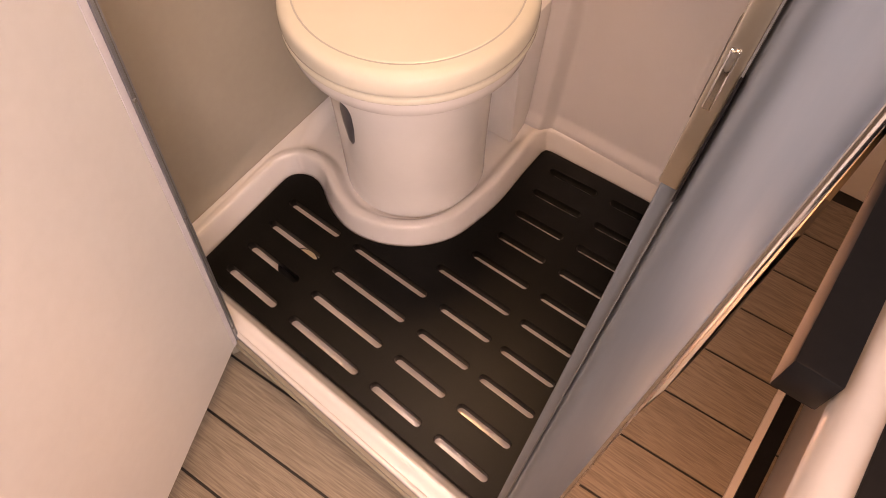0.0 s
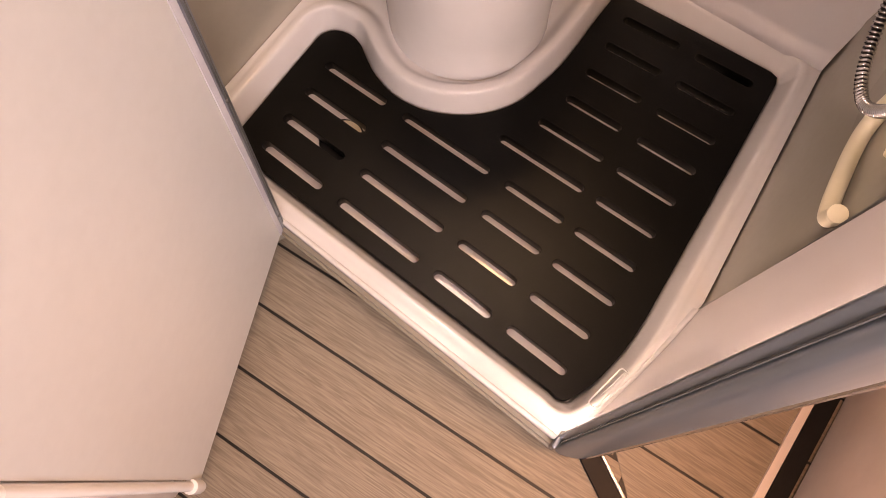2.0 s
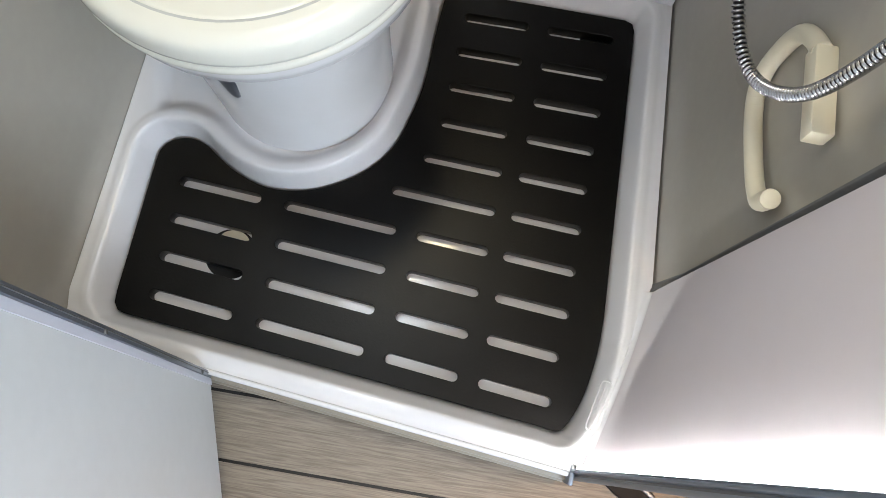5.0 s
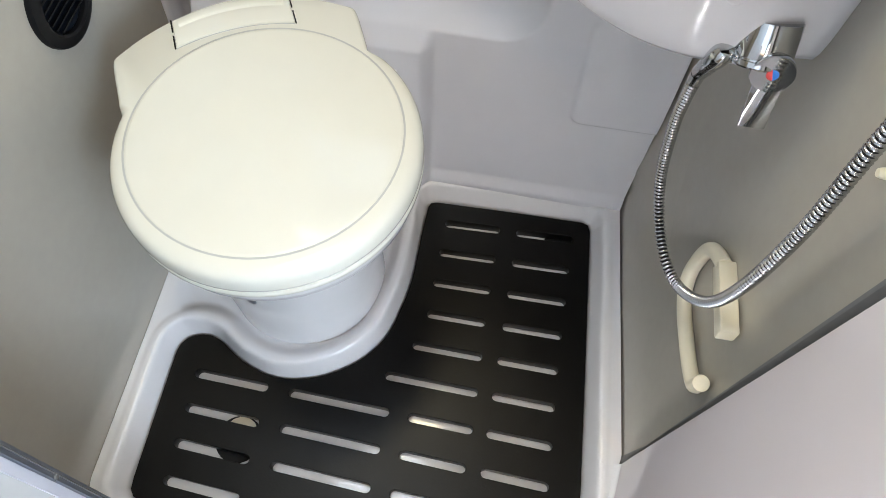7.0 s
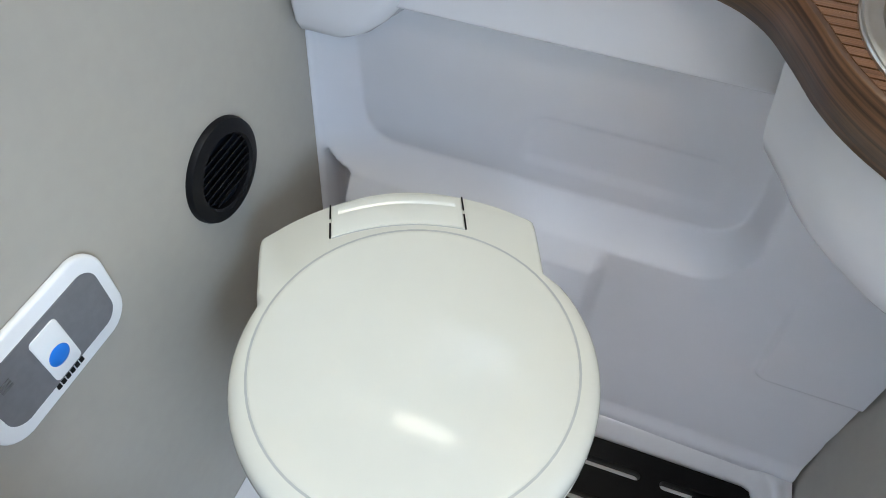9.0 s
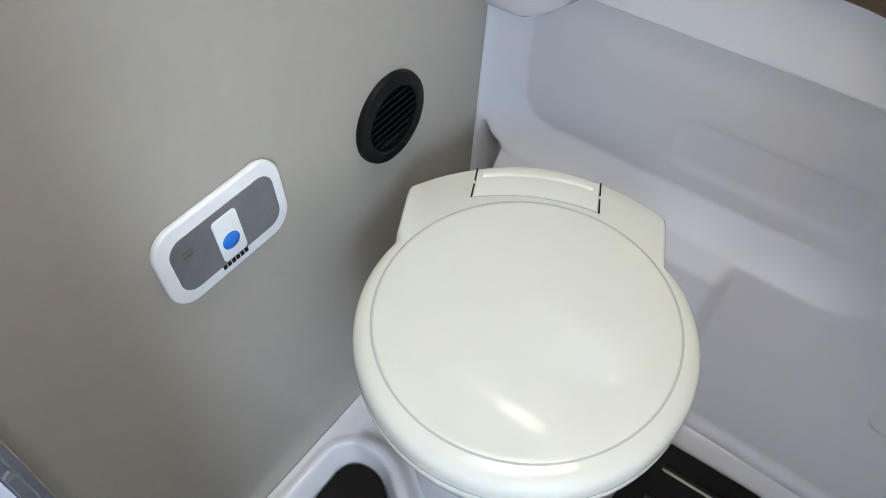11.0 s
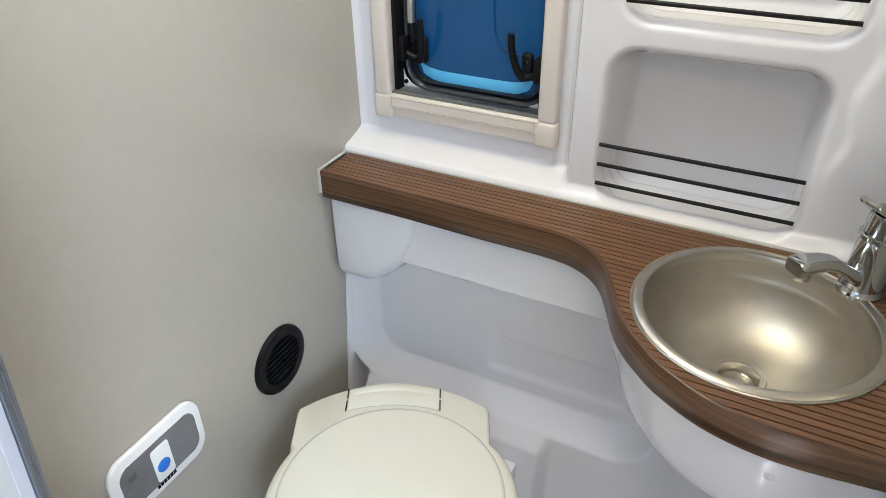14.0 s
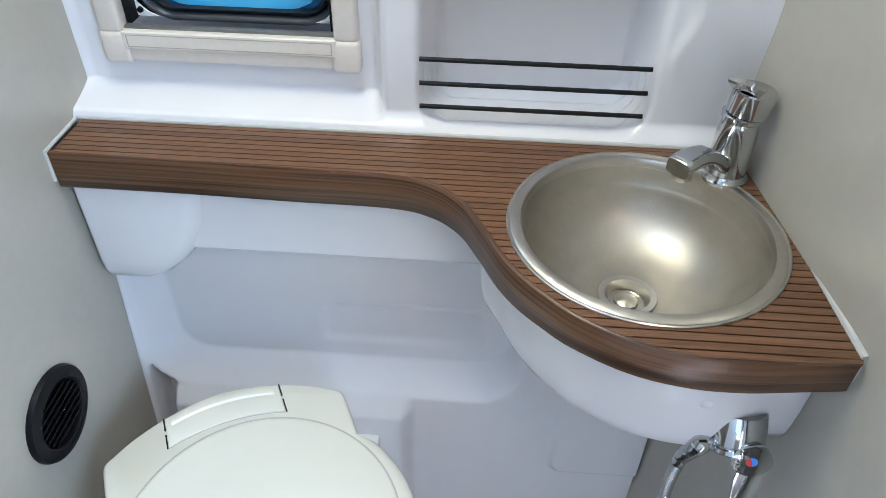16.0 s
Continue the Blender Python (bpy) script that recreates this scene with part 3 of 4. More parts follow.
def tray_front(x):
    """Front edge of the tray, which runs slightly askew along the threshold."""
    return -0.0545 - 0.0325 * min(1.0, max(-0.1, (x - 0.10) / 0.545))


tx, tv = np.array(steps(-0.118, 0.735, 0.0030)), np.array(steps(0, 1, 0.0040))
GX = np.repeat(tx[:, None], len(tv), 1)
GF = np.array([tray_front(x) for x in tx])[:, None]
GY = GF + (0.69 - GF) * tv[None, :]
SD = outline_distance(GX, GY)
tray_height = {}


for i, x in enumerate(tx):
    for j, v in enumerate(tv):
        s, y = SD[i, j], GY[i, j]
        near = 1 - smooth01(0.21, 0.24, math.hypot(x - 0.135, y - 0.432))
        z = -0.0240 + 0.0115 * rounded_step(0.0, 0.004, 0.001, s) + 0.0515 * rounded_step(0.003, 0.021 - 0.007 * near, 0.0025, s)
        # rounded ridge round the pedestal, falling a little towards it
        z += near * (0.006 * rounded_step(0.010, 0.017, 0.003, s) * (1 - rounded_step(0.028, 0.038, 0.003, s)) - 0.016 * rounded_step(0.036, 0.050, 0.004, s))
        # small bead where the rim meets the walls
        z -= (1 - near) * 0.003 * rounded_step(0.032, 0.040, 0.002, s)
        # lower lip along the door opening
        f = 1 - smooth01(0.035, 0.07, y - tray_front(x))
        z -= 0.011 * f * smooth01(0.004, 0.02, s)
        # small oblong hollow by the post
        d = box_distance((x - 0.650) * 0.92 + (y - 0.0) * -0.28, (x - 0.650) * 0.28 + y * 0.92, -0.008, 0.008, -0.042, 0.012, 0.006)
        z -= 0.006 * (1 - smooth01(-0.003, 0.001, d))
        tray_height[(x, v)] = (y, z)
tray = thing("shower_tray", "glossy white moulded plastic shower tray with raised rim", "shower tray")


def tray_point(x, v):
    y, z = tray_height[(x, v)]
    edge = wall_r(y, RIM) - 0.002 if y > 0.19 else P_A.x + (P_B.x - P_A.x) * (y - P_A.y) / (P_B.y - P_A.y) - 0.001
    return (max(min(x, edge), wall_l(y) + 0.001), y, z)


part("basin", sheet(list(tx), list(tv), tray_point), M_TRAY, tray, smooth=80)
drain = part("drain", lathe([(0, -0.0233), (0.035, -0.0233), (0.0385, -0.0227), (0.040, -0.0237)], 32, Matrix.Translation((0.086, 0.123, 0))), M_BLACK, tray, "round black drain under the board")
part("cover", lathe([(0, -0.0226), (0.0230, -0.0226), (0.0260, -0.0230)], 32, Matrix.Translation((0.086, 0.137, 0))), M_CREAM, drain, "cream drain cover")
part("drain", lathe([(0, -0.0233), (0.038, -0.0233), (0.043, -0.0227), (0.045, -0.0237)], 32, Matrix.Translation((0.603, 0.603, 0))), M_BLACK, tray, "round black drain under the board")

# cove between the tray's rim and the corner panel
cove = []
inward = Vector((-(P_B - P_A).y, (P_B - P_A).x, 0)).normalized()
for s in steps(0.0, 1.0, 0.05):
    base = P_A.lerp(P_B, s) + Vector((0.004 * math.sin(math.pi * s), 0, 0))
    r = 0.016
    cove.append([base + inward * (r * (1 - math.sin(radians(a))) - 0.0005) + Vector((0, 0, 0.0335 + r * (1 - math.cos(radians(a))))) for a in range(0, 91, 10)])
part("cove", loft(cove, False, False, False), M_TRAY, tray, smooth=80)

loop_dir = (P_B - P_A).normalized()
loop_side = Vector((loop_dir.y, -loop_dir.x, 0))
outline = [Vector((0.6700, 0.010, 0.0385)) + loop_dir * v + loop_side * u for u, v in round_rect(-0.0068, 0.0068, -0.036, 0.036, 0.005, 4)]
part("embossed_loop", sweep(outline + outline[:1], 0.0014, 8), M_TRAY, tray)

# threshold below the tray's lip, towards the corridor
sill_m = Matrix.Translation((0.10, -0.0545, 0)) @ Matrix.Rotation(math.atan2(-0.0325, 0.545), 4, "Z")
threshold = thing("threshold", "beige plastic threshold strip below the shower tray", "threshold", kind="structure")


def on_sill(bm):
    bm.transform(sill_m)
    return bm


part("upper_lip", on_sill(block(-0.02, 0.548, -0.0065, 0.0015, 0.004, 0.0285, 0.003, 3)), M_TRAY, threshold)
part("middle_strip", on_sill(block(-0.02, 0.550, -0.0125, 0.004, -0.010, 0.0035, 0.002)), M_STRIP, threshold)
part("lower_strip", on_sill(block(-0.02, 0.552, -0.0165, 0.004, -0.018, -0.0105, 0.002)), M_STRIP, threshold)
part("riser", on_sill(block(-0.06, 0.560, -0.010, 0.004, FLOOR, -0.0185)), M_STRIP, threshold)
part("end_cap", on_sill(block(0.5485, 0.556, -0.017, 0.012, -0.012, 0.030, 0.003)), M_ALU, threshold)

# ---- things of the wet room ----
# slatted board
def slot(xl, xr, k):
    """A slot of row k (1 at the back, 10 at the door) from xl to xr, its ends round."""
    w, tilt = 0.0088, -0.054 + (10 - k) * 0.0092
    xr += 0.005 + (0.005 * smooth01(5, 8, k) if xl > 0.3 else 0.0)
    y = lambda x: 0.0024 + (10 - k) * 0.066 + tilt * (x - 0.6)
    pts = []
    for i in range(7):
        a = radians(90 + 180 * i / 6)
        pts.append((xl + w + w * math.cos(a), y(xl) + w * math.sin(a)))
    for i in range(7):
        a = radians(-90 + 180 * i / 6)
        pts.append((xr - w + w * math.cos(a), y(xr) + w * math.sin(a)))
    return pts


slots = []
for k in range(1, 11):
    slots.append(slot(0.500, 0.606 if k < 9 else 0.602, k))
    if k <= 4:
        slots.append(slot(0.361, 0.466, k))
    elif k == 5:
        slots.append(slot(0.347, 0.470, k))
    elif k == 6:
        slots.append(slot(0.310, 0.471, k))
    else:
        slots.append(slot(0.364 - 0.0023 * (k - 7), 0.470 - 0.003 * (k - 7), k))
        slots.append(slot(0.152 + 0.002 * (k - 7), 0.328 - 0.002 * (k - 7), k))
        slots.append(slot(-0.018 + 0.0025 * (k - 7), 0.112 + 0.002 * (k - 7), k))
board = new("shower_board", filled([OUT] + slots, 0.0225, 0.0009))
weld = bmesh.new()
weld.from_mesh(board.data)
bmesh.ops.remove_doubles(weld, verts=weld.verts[:], dist=1e-5)
weld.to_mesh(board.data)
weld.free()
board.location.z = -0.01125
board.data.materials.append(M_MAT)
tagged(board, "black slatted plastic board lying in the shower tray", "shower mat")

# cassette toilet
AX, SIDE = Vector((0.454, -0.891, 0)), Vector((0.891, 0.454, 0))
LID_C, BASE_C = Vector((0.167, 0.403, 0)), Vector((0.135, 0.432, 0))
t_m = Matrix(((SIDE.x, -AX.x, 0, LID_C.x), (SIDE.y, -AX.y, 0, LID_C.y), (0, 0, 1, 0), (0, 0, 0, 1)))
toilet = thing("cassette_toilet", "white cassette toilet with its round lid closed, in the corner", "toilet")


def ring(c, r, z, n=56):
    out = []
    for i in range(n):
        a = 2 * math.pi * i / n
        out.append(Vector((c.x + r * math.cos(a), c.y + r * math.sin(a), z)))
    return out


bowl_rows = [(0.012, 0.140, 0.0), (0.05, 0.1395, 0.0), (0.14, 0.1405, 0.06), (0.24, 0.143, 0.14), (0.34, 0.1465, 0.22), (0.374, 0.148, 0.28)]
part("pedestal", loft([ring(BASE_C.lerp(LID_C, w), r, z) for z, r, w in bowl_rows]), M_BOWL, toilet, "glossy white pedestal", smooth=50)
rim_rows = [(0.372, 0.138, 0.5), (0.374, 0.150, 0.6), (0.382, 0.164, 0.75), (0.396, 0.176, 0.9), (0.410, 0.185, 1.0), (0.426, 0.1885, 1.0), (0.437, 0.1905, 1.0), (0.440, 0.1880, 1.0)]
part("bowl", loft([ring(BASE_C.lerp(LID_C, w), r, z) for z, r, w in rim_rows]), M_BOWL, toilet, "glossy white bowl rim", smooth=50)
foot = prism([(p.x, p.y) for p in spline([(-0.10, 0.02, 0), (-0.10, 0.235, 0), (0.0, 0.262, 0), (0.10, 0.235, 0), (0.118, 0.02, 0)], 5)], 0.02, 0.405, 0.02, 3, t_m)
part("cassette_housing", foot, M_BOWL, toilet)
part("tank_cover", block(0.02, 0.266, 0.585, 0.6775, 0.02, 0.325, 0.004), M_BOWL, toilet)
# seat ring and lid share one plan: a disc with a squared rear
REAR_U = -0.008


def seat_plan(grow=0.0):
    r = 0.187 + grow
    a_right, a_left = math.asin(0.085 / r), math.asin(0.090 / r)
    pts = []
    for i in range(49):
        a = math.pi - a_left + (math.pi + a_left + a_right) * i / 48
        pts.append((r * math.cos(a), r * math.sin(a)))
    g = 0.004 + 0.35 * grow
    side = [(0.1570 + g, 0.102), (0.1585 + g, 0.152), (0.1582 + g, 0.171 + g), (0.1545 + g, 0.1795 + g), (0.1480, 0.1860 + g), (0.120, 0.2045 + g), (0.081, 0.2225 + g), (0.04, 0.2345 + g)]
    rear = spline([(u, v, 0) for u, v in side] + [(0, 0.2390 + g, 0)] + [(-u, v, 0) for u, v in reversed(side)], 4)
    return pts + [(p.x + REAR_U, p.y) for p in rear]


def plan_loft(rows):
    """Stacks the seat plan at growing heights; each row is height and inset."""
    return loft([[t_m @ Vector((x, y, z)) for x, y in seat_plan(g)] for z, g in rows])


part("seat", plan_loft([(0.4365, -0.004), (0.4380, 0.0040), (0.4410, 0.0062), (0.4485, 0.0064), (0.4508, 0.0046), (0.4515, -0.004)]), M_CERAMIC, toilet, smooth=50)
lid = part("lid", plan_loft([(0.4534, -0.004), (0.4542, 0.0036), (0.4562, 0.0062), (0.4620, 0.0068), (0.4740, 0.0060), (0.4800, 0.0046), (0.4840, 0.0020), (0.4868, -0.0020), (0.4886, -0.0068), (0.4895, -0.0115)]), M_CERAMIC, toilet, "round cream-white lid with a circular groove", smooth=50)
disc_m = Matrix.Translation(LID_C + Vector((-0.003, 0.005, 0)))
part("lid_disc", lathe([(0.1705, 0.4888), (0.1698, 0.4899), (0.1686, 0.4903), (0.1672, 0.49045), (0.1660, 0.49048), (0.12, 0.4907), (0, 0.4908)], 72, disc_m), M_CERAMIC, lid)
# flat ring in place of a recess, its shade painted grey
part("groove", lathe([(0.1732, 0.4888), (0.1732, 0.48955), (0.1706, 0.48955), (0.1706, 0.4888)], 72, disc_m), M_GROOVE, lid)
def arc_v(u, v_side, sag):
    return v_side + sag * (1 - (u / 0.079) ** 2)


across = steps(-0.079, 0.079, 0.0079)
cover = [(REAR_U + u, arc_v(u, 0.2225, 0.0150)) for u in across] + [(REAR_U + u, arc_v(u, 0.1740, 0.0135)) for u in reversed(across)]
hinge_cover = part("hinge_cover", prism(cover, 0.476, 0.4915, 0.0022, 2, t_m), M_CERAMIC, toilet)
ridge = [[t_m @ Vector((REAR_U + u, arc_v(u, 0.2080 + dv, 0.0140), 0.4910 + dz)) for dv, dz in ((-0.012, 0.0), (-0.003, 0.0004), (-0.0008, 0.0020), (0.0015, 0.0026), (0.010, 0.0022), (0.0140, 0.0))] for u in across[1:-1]]
part("ridge", loft(ridge, False, False, False), M_CERAMIC, hinge_cover, "raised ridge", smooth=60)
# seam drawn as a thin grey bead with painted shade
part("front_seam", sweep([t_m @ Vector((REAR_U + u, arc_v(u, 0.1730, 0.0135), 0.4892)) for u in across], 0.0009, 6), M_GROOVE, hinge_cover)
for u in (-0.0805, 0.0805):
    for v0, v1 in ((0.1725, 0.1960), (0.2030, 0.2245)):
        part("hinge_gap", block(REAR_U + u - 0.0010, REAR_U + u + 0.0010, v0, v1, 0.478, 0.4912), M_BLACK, lid).data.transform(t_m)
lever = lathe([(0, 0.0), (0.014, 0.004), (0.0165, 0.02), (0.0145, 0.055), (0.008, 0.095), (0, 0.108)], 18, Matrix.Diagonal((1, 0.45, 1, 1)))
lever.transform(Matrix.Translation((0.116, 0.2885, 0.308)) @ Matrix.Rotation(radians(-12), 4, "Z") @ Matrix.Rotation(math.pi, 4, "X"))
part("slide_lever", lever, M_DARKGREY, toilet, "dark grey blade lever")

# flush control on the left wall
panel = thing("flush_panel", "white framed grey flush panel with a blue button on the wall", "flush panel")
wall_m = Matrix(((SKEW, 0, 1, WALL_L), (1, 0, 0, 0), (0, 1, 0, 0), (0, 0, 0, 1)))


def bulged(y0, y1, z0, z1, r, sag, n=6):
    pts = []
    for y, z in round_rect(y0, y1, z0, z1, r, n):
        c = 1 - ((y - (y0 + y1) / 2) / ((y1 - y0) / 2)) ** 2
        pts.append((y, z + (sag * c if z > (z0 + z1) / 2 else -sag * c)))
    return pts


part("frame", prism(bulged(0.161, 0.325, 0.546, 0.646, 0.026, 0.007), 0.0, 0.0085, 0.003, 3, wall_m), M_WHITEPL, panel)
part("face", prism(bulged(0.1765, 0.3125, 0.561, 0.630, 0.016, 0.006), 0.004, 0.0092, 0.0006, 1, wall_m), M_GREYPL, panel, "grey face")
button = part("button", prism(round_rect(0.2285, 0.2605, 0.5615, 0.6225, 0.005), 0.006, 0.0104, 0.0008, 2, wall_m), M_WHITEPL, panel, "white button plate")
part("blue_dot", lathe([(0, 0.0116), (0.0085, 0.0116), (0.0112, 0.0105), (0.0118, 0.0100)], 28, wall_m @ Matrix.Translation((0.2440, 0.5855, 0))), M_BLUE, button, "blue round push mark")
text_bars(panel, "maker_mark", M_BLACK, [(wall_l(y) + 0.0088, wall_l(y) + 0.0098, y, y + 0.0045, 0.5535, 0.5590) for y in (0.2245, 0.2305, 0.2365, 0.2425, 0.2485, 0.2545)])
text_bars(panel, "level_mark", M_TRIM, [(wall_l(0.19) + 0.0088, wall_l(0.19) + 0.0098, 0.190, 0.202, z, z + 0.0022) for z in (0.6055, 0.609, 0.6125)])

# round air vent
vent = thing("air_vent", "round black plastic warm air vent on the wall", "air vent")
vent_m = wall_m @ Matrix.Translation((0.5105, 0.563, 0))
part("ring", lathe([(0.0435, 0.002), (0.0440, 0.0085), (0.0470, 0.0110), (0.0560, 0.0100), (0.0612, 0.0075), (0.0628, 0.003), (0.0628, 0.0)], 56, vent_m), M_BLACK, vent)
part("back_plate", lathe([(0.0442, 0.0012), (0, 0.0012)], 40, vent_m), M_RUBBER, vent)
for i in range(7):
    h = -0.0305 + i * 0.0100
    w = math.sqrt(0.0432 ** 2 - h * h)
    slat = block(-w, w, -0.0052, 0.0052, -0.0008, 0.0008, 0.0004, 1)
    slat.transform(vent_m @ pose(0, h, 0.0058, 40, 0, 0))
    part("slat", slat, M_BLACK, vent)
# counter with its S-shaped front
CT, CB = 0.846, 0.804
front_curve = spline([(-0.113, 0.678, 0), (0.04, 0.677, 0), (0.173, 0.673, 0), (0.298, 0.670, 0), (0.349, 0.655, 0), (0.384, 0.624, 0), (0.408, 0.580, 0), (0.428, 0.537, 0), (0.449, 0.505, 0), (0.472, 0.480, 0), (0.500, 0.455, 0),
                      (0.549, 0.428, 0), (0.600, 0.415, 0), (0.650, 0.413, 0), (0.700, 0.418, 0), (0.745, 0.423, 0)], 6)
SINK, SR = Vector((0.582, 0.594, 0)), 0.147


BACK_Y = 0.759
worktop = thing("worktop", "brown teak-look worktop with a curved front and black joints", "worktop")
edge_loops = []
for z, inset in ((CB, 0.004), (CB, 0.0008), (CB + 0.0008, 0.0), (CT - 0.0015, 0.0), (CT, 0.0015), (CT, 0.006)):
    loop = []
    for i, p in enumerate(front_curve):
        way = (front_curve[min(i + 1, len(front_curve) - 1)] - front_curve[max(0, i - 1)]).normalized()
        deeper = 0.008 * (1 - smooth01(0.30, 0.52, p.x)) if z < CB + 0.01 else 0.0
        loop.append(Vector((p.x - way.y * inset, p.y + way.x * inset, z - deeper)))
    edge_loops.append(loop)
part("edge_band", loft(edge_loops, False, False, False), M_EDGE, worktop, "walnut-grained edge band", smooth=50)
under = [Vector((p.x, p.y + 0.003, 0)) for p in front_curve] + [Vector((0.745, BACK_Y, 0)), Vector((-0.113, BACK_Y, 0))]
inner = [(SINK.x + 0.136 * math.cos(2 * math.pi * i / 48), SINK.y + 0.136 * math.sin(2 * math.pi * i / 48)) for i in range(48)]
core = new("core", filled([[(p.x, p.y) for p in under], inner], CT - CB - 0.004, 0.0002))
core.parent, core.location.z = worktop, (CT + CB) / 2 - 0.001
core.data.materials.append(M_JOINT)
fx, fy = [p.x for p in front_curve], [p.y for p in front_curve]


def front_x(y):
    """Where the curved front begins at depth y, counted from the left."""
    if y >= fy[0]:
        return -0.113
    for (x0, y0), (x1, y1) in zip(zip(fx, fy), zip(fx[1:], fy[1:])):
        if y1 <= y <= y0:
            return x0 + (x1 - x0) * (y0 - y) / max(1e-6, y0 - y1)
    return 0.62


PITCH = 0.0105
row = 0
while BACK_Y - row * PITCH > 0.420:
    y1 = BACK_Y - row * PITCH
    y0 = y1 - PITCH + 0.0019
    cuts = steps(max(y0, 0.4155), y1, 0.0036)
    runs = [[], []]
    half = SR - 0.009
    split = any(abs(y - SINK.y) < half for y in cuts)
    for y in cuts:
        left, right = front_x(y) + 0.0055, wall_r(y, CT) - 0.0055
        if y < 0.4165:
            left, right = 0.61, 0.67
        if split:
            c = math.sqrt(max(0.0, half * half - (y - SINK.y) ** 2))
            runs[0].append((left, SINK.x - c, y))
            runs[1].append((SINK.x + c, max(right, SINK.x + c + 0.001), y))
        else:
            runs[0].append((left, max(right, left + 0.001), y))
    for run in runs:
        if len(run) < 2:
            continue
        bm = bmesh.new()
        lo = [[bm.verts.new((x, y, z)) for x, y in [(r[0], r[2]) for r in run] + [(r[1], r[2]) for r in reversed(run)]] for z in (CT - 0.003, CT + 0.0006)]
        k = len(lo[0])
        for i in range(k):
            bm.faces.new((lo[0][i], lo[0][(i + 1) % k], lo[1][(i + 1) % k], lo[1][i]))
        bm.faces.new(lo[1])
        bmesh.ops.recalc_face_normals(bm, faces=bm.faces[:])
        part("strip", bm, M_TEAK, worktop, smooth=0)
    row += 1
# sealant beads where the worktop meets the walls
seal = thing("sealant_bead", "white sealant bead round the worktop's wall edges", "sealant", kind="structure")
part("bead", sweep([(wall_l(0.677) + 0.002, 0.676, CB + 0.002), (wall_l(0.677) + 0.002, 0.677, CT + 0.001), (wall_l(0.76) + 0.002, 0.76, CT + 0.001)], 0.0026, 8), M_SEAL, seal)
part("bead", sweep([(wall_r(0.424, CB) - 0.001, 0.429, CB), (wall_r(0.425, CT) - 0.0015, 0.425, CT + 0.001), (wall_r(0.758, CT) - 0.0015, 0.758, CT + 0.001)], 0.0040, 8), M_SEAL, seal)
part("bead", sweep([(-0.115, BACK_Y + 0.001, CT + 0.002), (0.28, BACK_Y + 0.001, CT + 0.002), (0.73, BACK_Y + 0.001, CT + 0.0015)], 0.0032, 8), M_SEAL, seal)

# skirt that hides the basin below the worktop
skirt_rows = [(CB + 0.001, 0.0), (0.775, 0.006), (0.745, 0.018), (0.720, 0.026), (0.702, 0.036), (0.686, 0.054), (0.672, 0.10), (0.663, 0.20), (0.660, 0.35), (0.658, 0.55)]
anchor = Vector((0.72, 0.72, 0))
skirt_loops = []
base_line = [p for p in front_curve if p.x > 0.392]
for z, w in skirt_rows:
    loop = []
    for i, p in enumerate(base_line):
        way = (base_line[min(i + 1, len(base_line) - 1)] - base_line[max(0, i - 1)]).normalized()
        q = Vector((p.x - way.y * 0.016, p.y + way.x * 0.016 + 0.018 * smooth01(0.650, 0.735, p.x), 0))
        u = i / (len(base_line) - 1)
        ww = w * (1.0 - 0.62 * u ** 2.0)
        q = q.lerp(anchor, ww)
        q.x = min(q.x, wall_r(q.y, z) - 0.004)
        loop.append(Vector((q.x, q.y, z + 0.020 * u ** 2 * smooth01(0.02, 0.6, w))))
    skirt_loops.append(loop)
skirt = thing("basin_skirt", "glossy white rounded cover below the washbasin", "basin cover")
part("shell", loft(skirt_loops, False, False, False), M_ABS, skirt, smooth=80)
part("cap", lathe([(0.0062, -0.004), (0.0062, 0.0012), (0.0050, 0.0020), (0, 0.0022)], 24, Matrix.Translation((0.6330, 0.4320, 0.7640)) @ Vector((0, -1, 0)).to_track_quat("Z", "Y").to_matrix().to_4x4()), M_ABS, skirt)

# washbasin
basin = thing("washbasin", "round stainless steel washbasin with a dotted bowl", "washbasin")
b_m = Matrix.Translation((SINK.x, SINK.y, CT))
part("rim", lathe([(SR, 0.0006), (SR, 0.0026), (SR - 0.0012, 0.0036), (SR - 0.0026, 0.0034), (SR - 0.0036, 0.0028), (SR - 0.0048, 0.0034), (SR - 0.0062, 0.0042), (SR - 0.0135, 0.0050), (SR - 0.0152, 0.0044), (SR - 0.0162, 0.0020), (SR - 0.0175, -0.006)], 88, b_m), M_STEEL, basin)
bowl_prof = [(SR - 0.0172, -0.004), (SR - 0.0185, -0.014), (SR - 0.0200, -0.026), (SR - 0.0215, -0.0285)]
for i in range(1, 25):
    a = radians(90 * i / 24)
    bowl_prof.append((0.030 + (SR - 0.053) * math.cos(a) ** 0.9 if i < 24 else 0.030, -0.029 - 0.071 * math.sin(a) ** 1.15))
part("bowl", lathe(bowl_prof, 88, b_m), M_LINEN, basin, "brushed bowl with fine pressed dots", smooth=60)
plug = part("drain", lathe([(0.034, -0.0985), (0.033, -0.0968), (0.026, -0.0972), (0.0235, -0.100), (0.021, -0.109), (0, -0.109)], 40, b_m), M_STEEL, basin, "steel drain ring")
part("drain_dome", lathe([(0.014, -0.108), (0.0135, -0.105), (0.008, -0.1020), (0, -0.1012)], 28, b_m), M_STEEL, plug)

# basin tap
tap = thing("basin_tap", "chrome single lever tap on the worktop", "tap")
TAP = Vector((0.689, 0.702, CT))
t2 = Matrix.Translation(TAP) @ Matrix.Diagonal((1, 1, 1.16, 1))


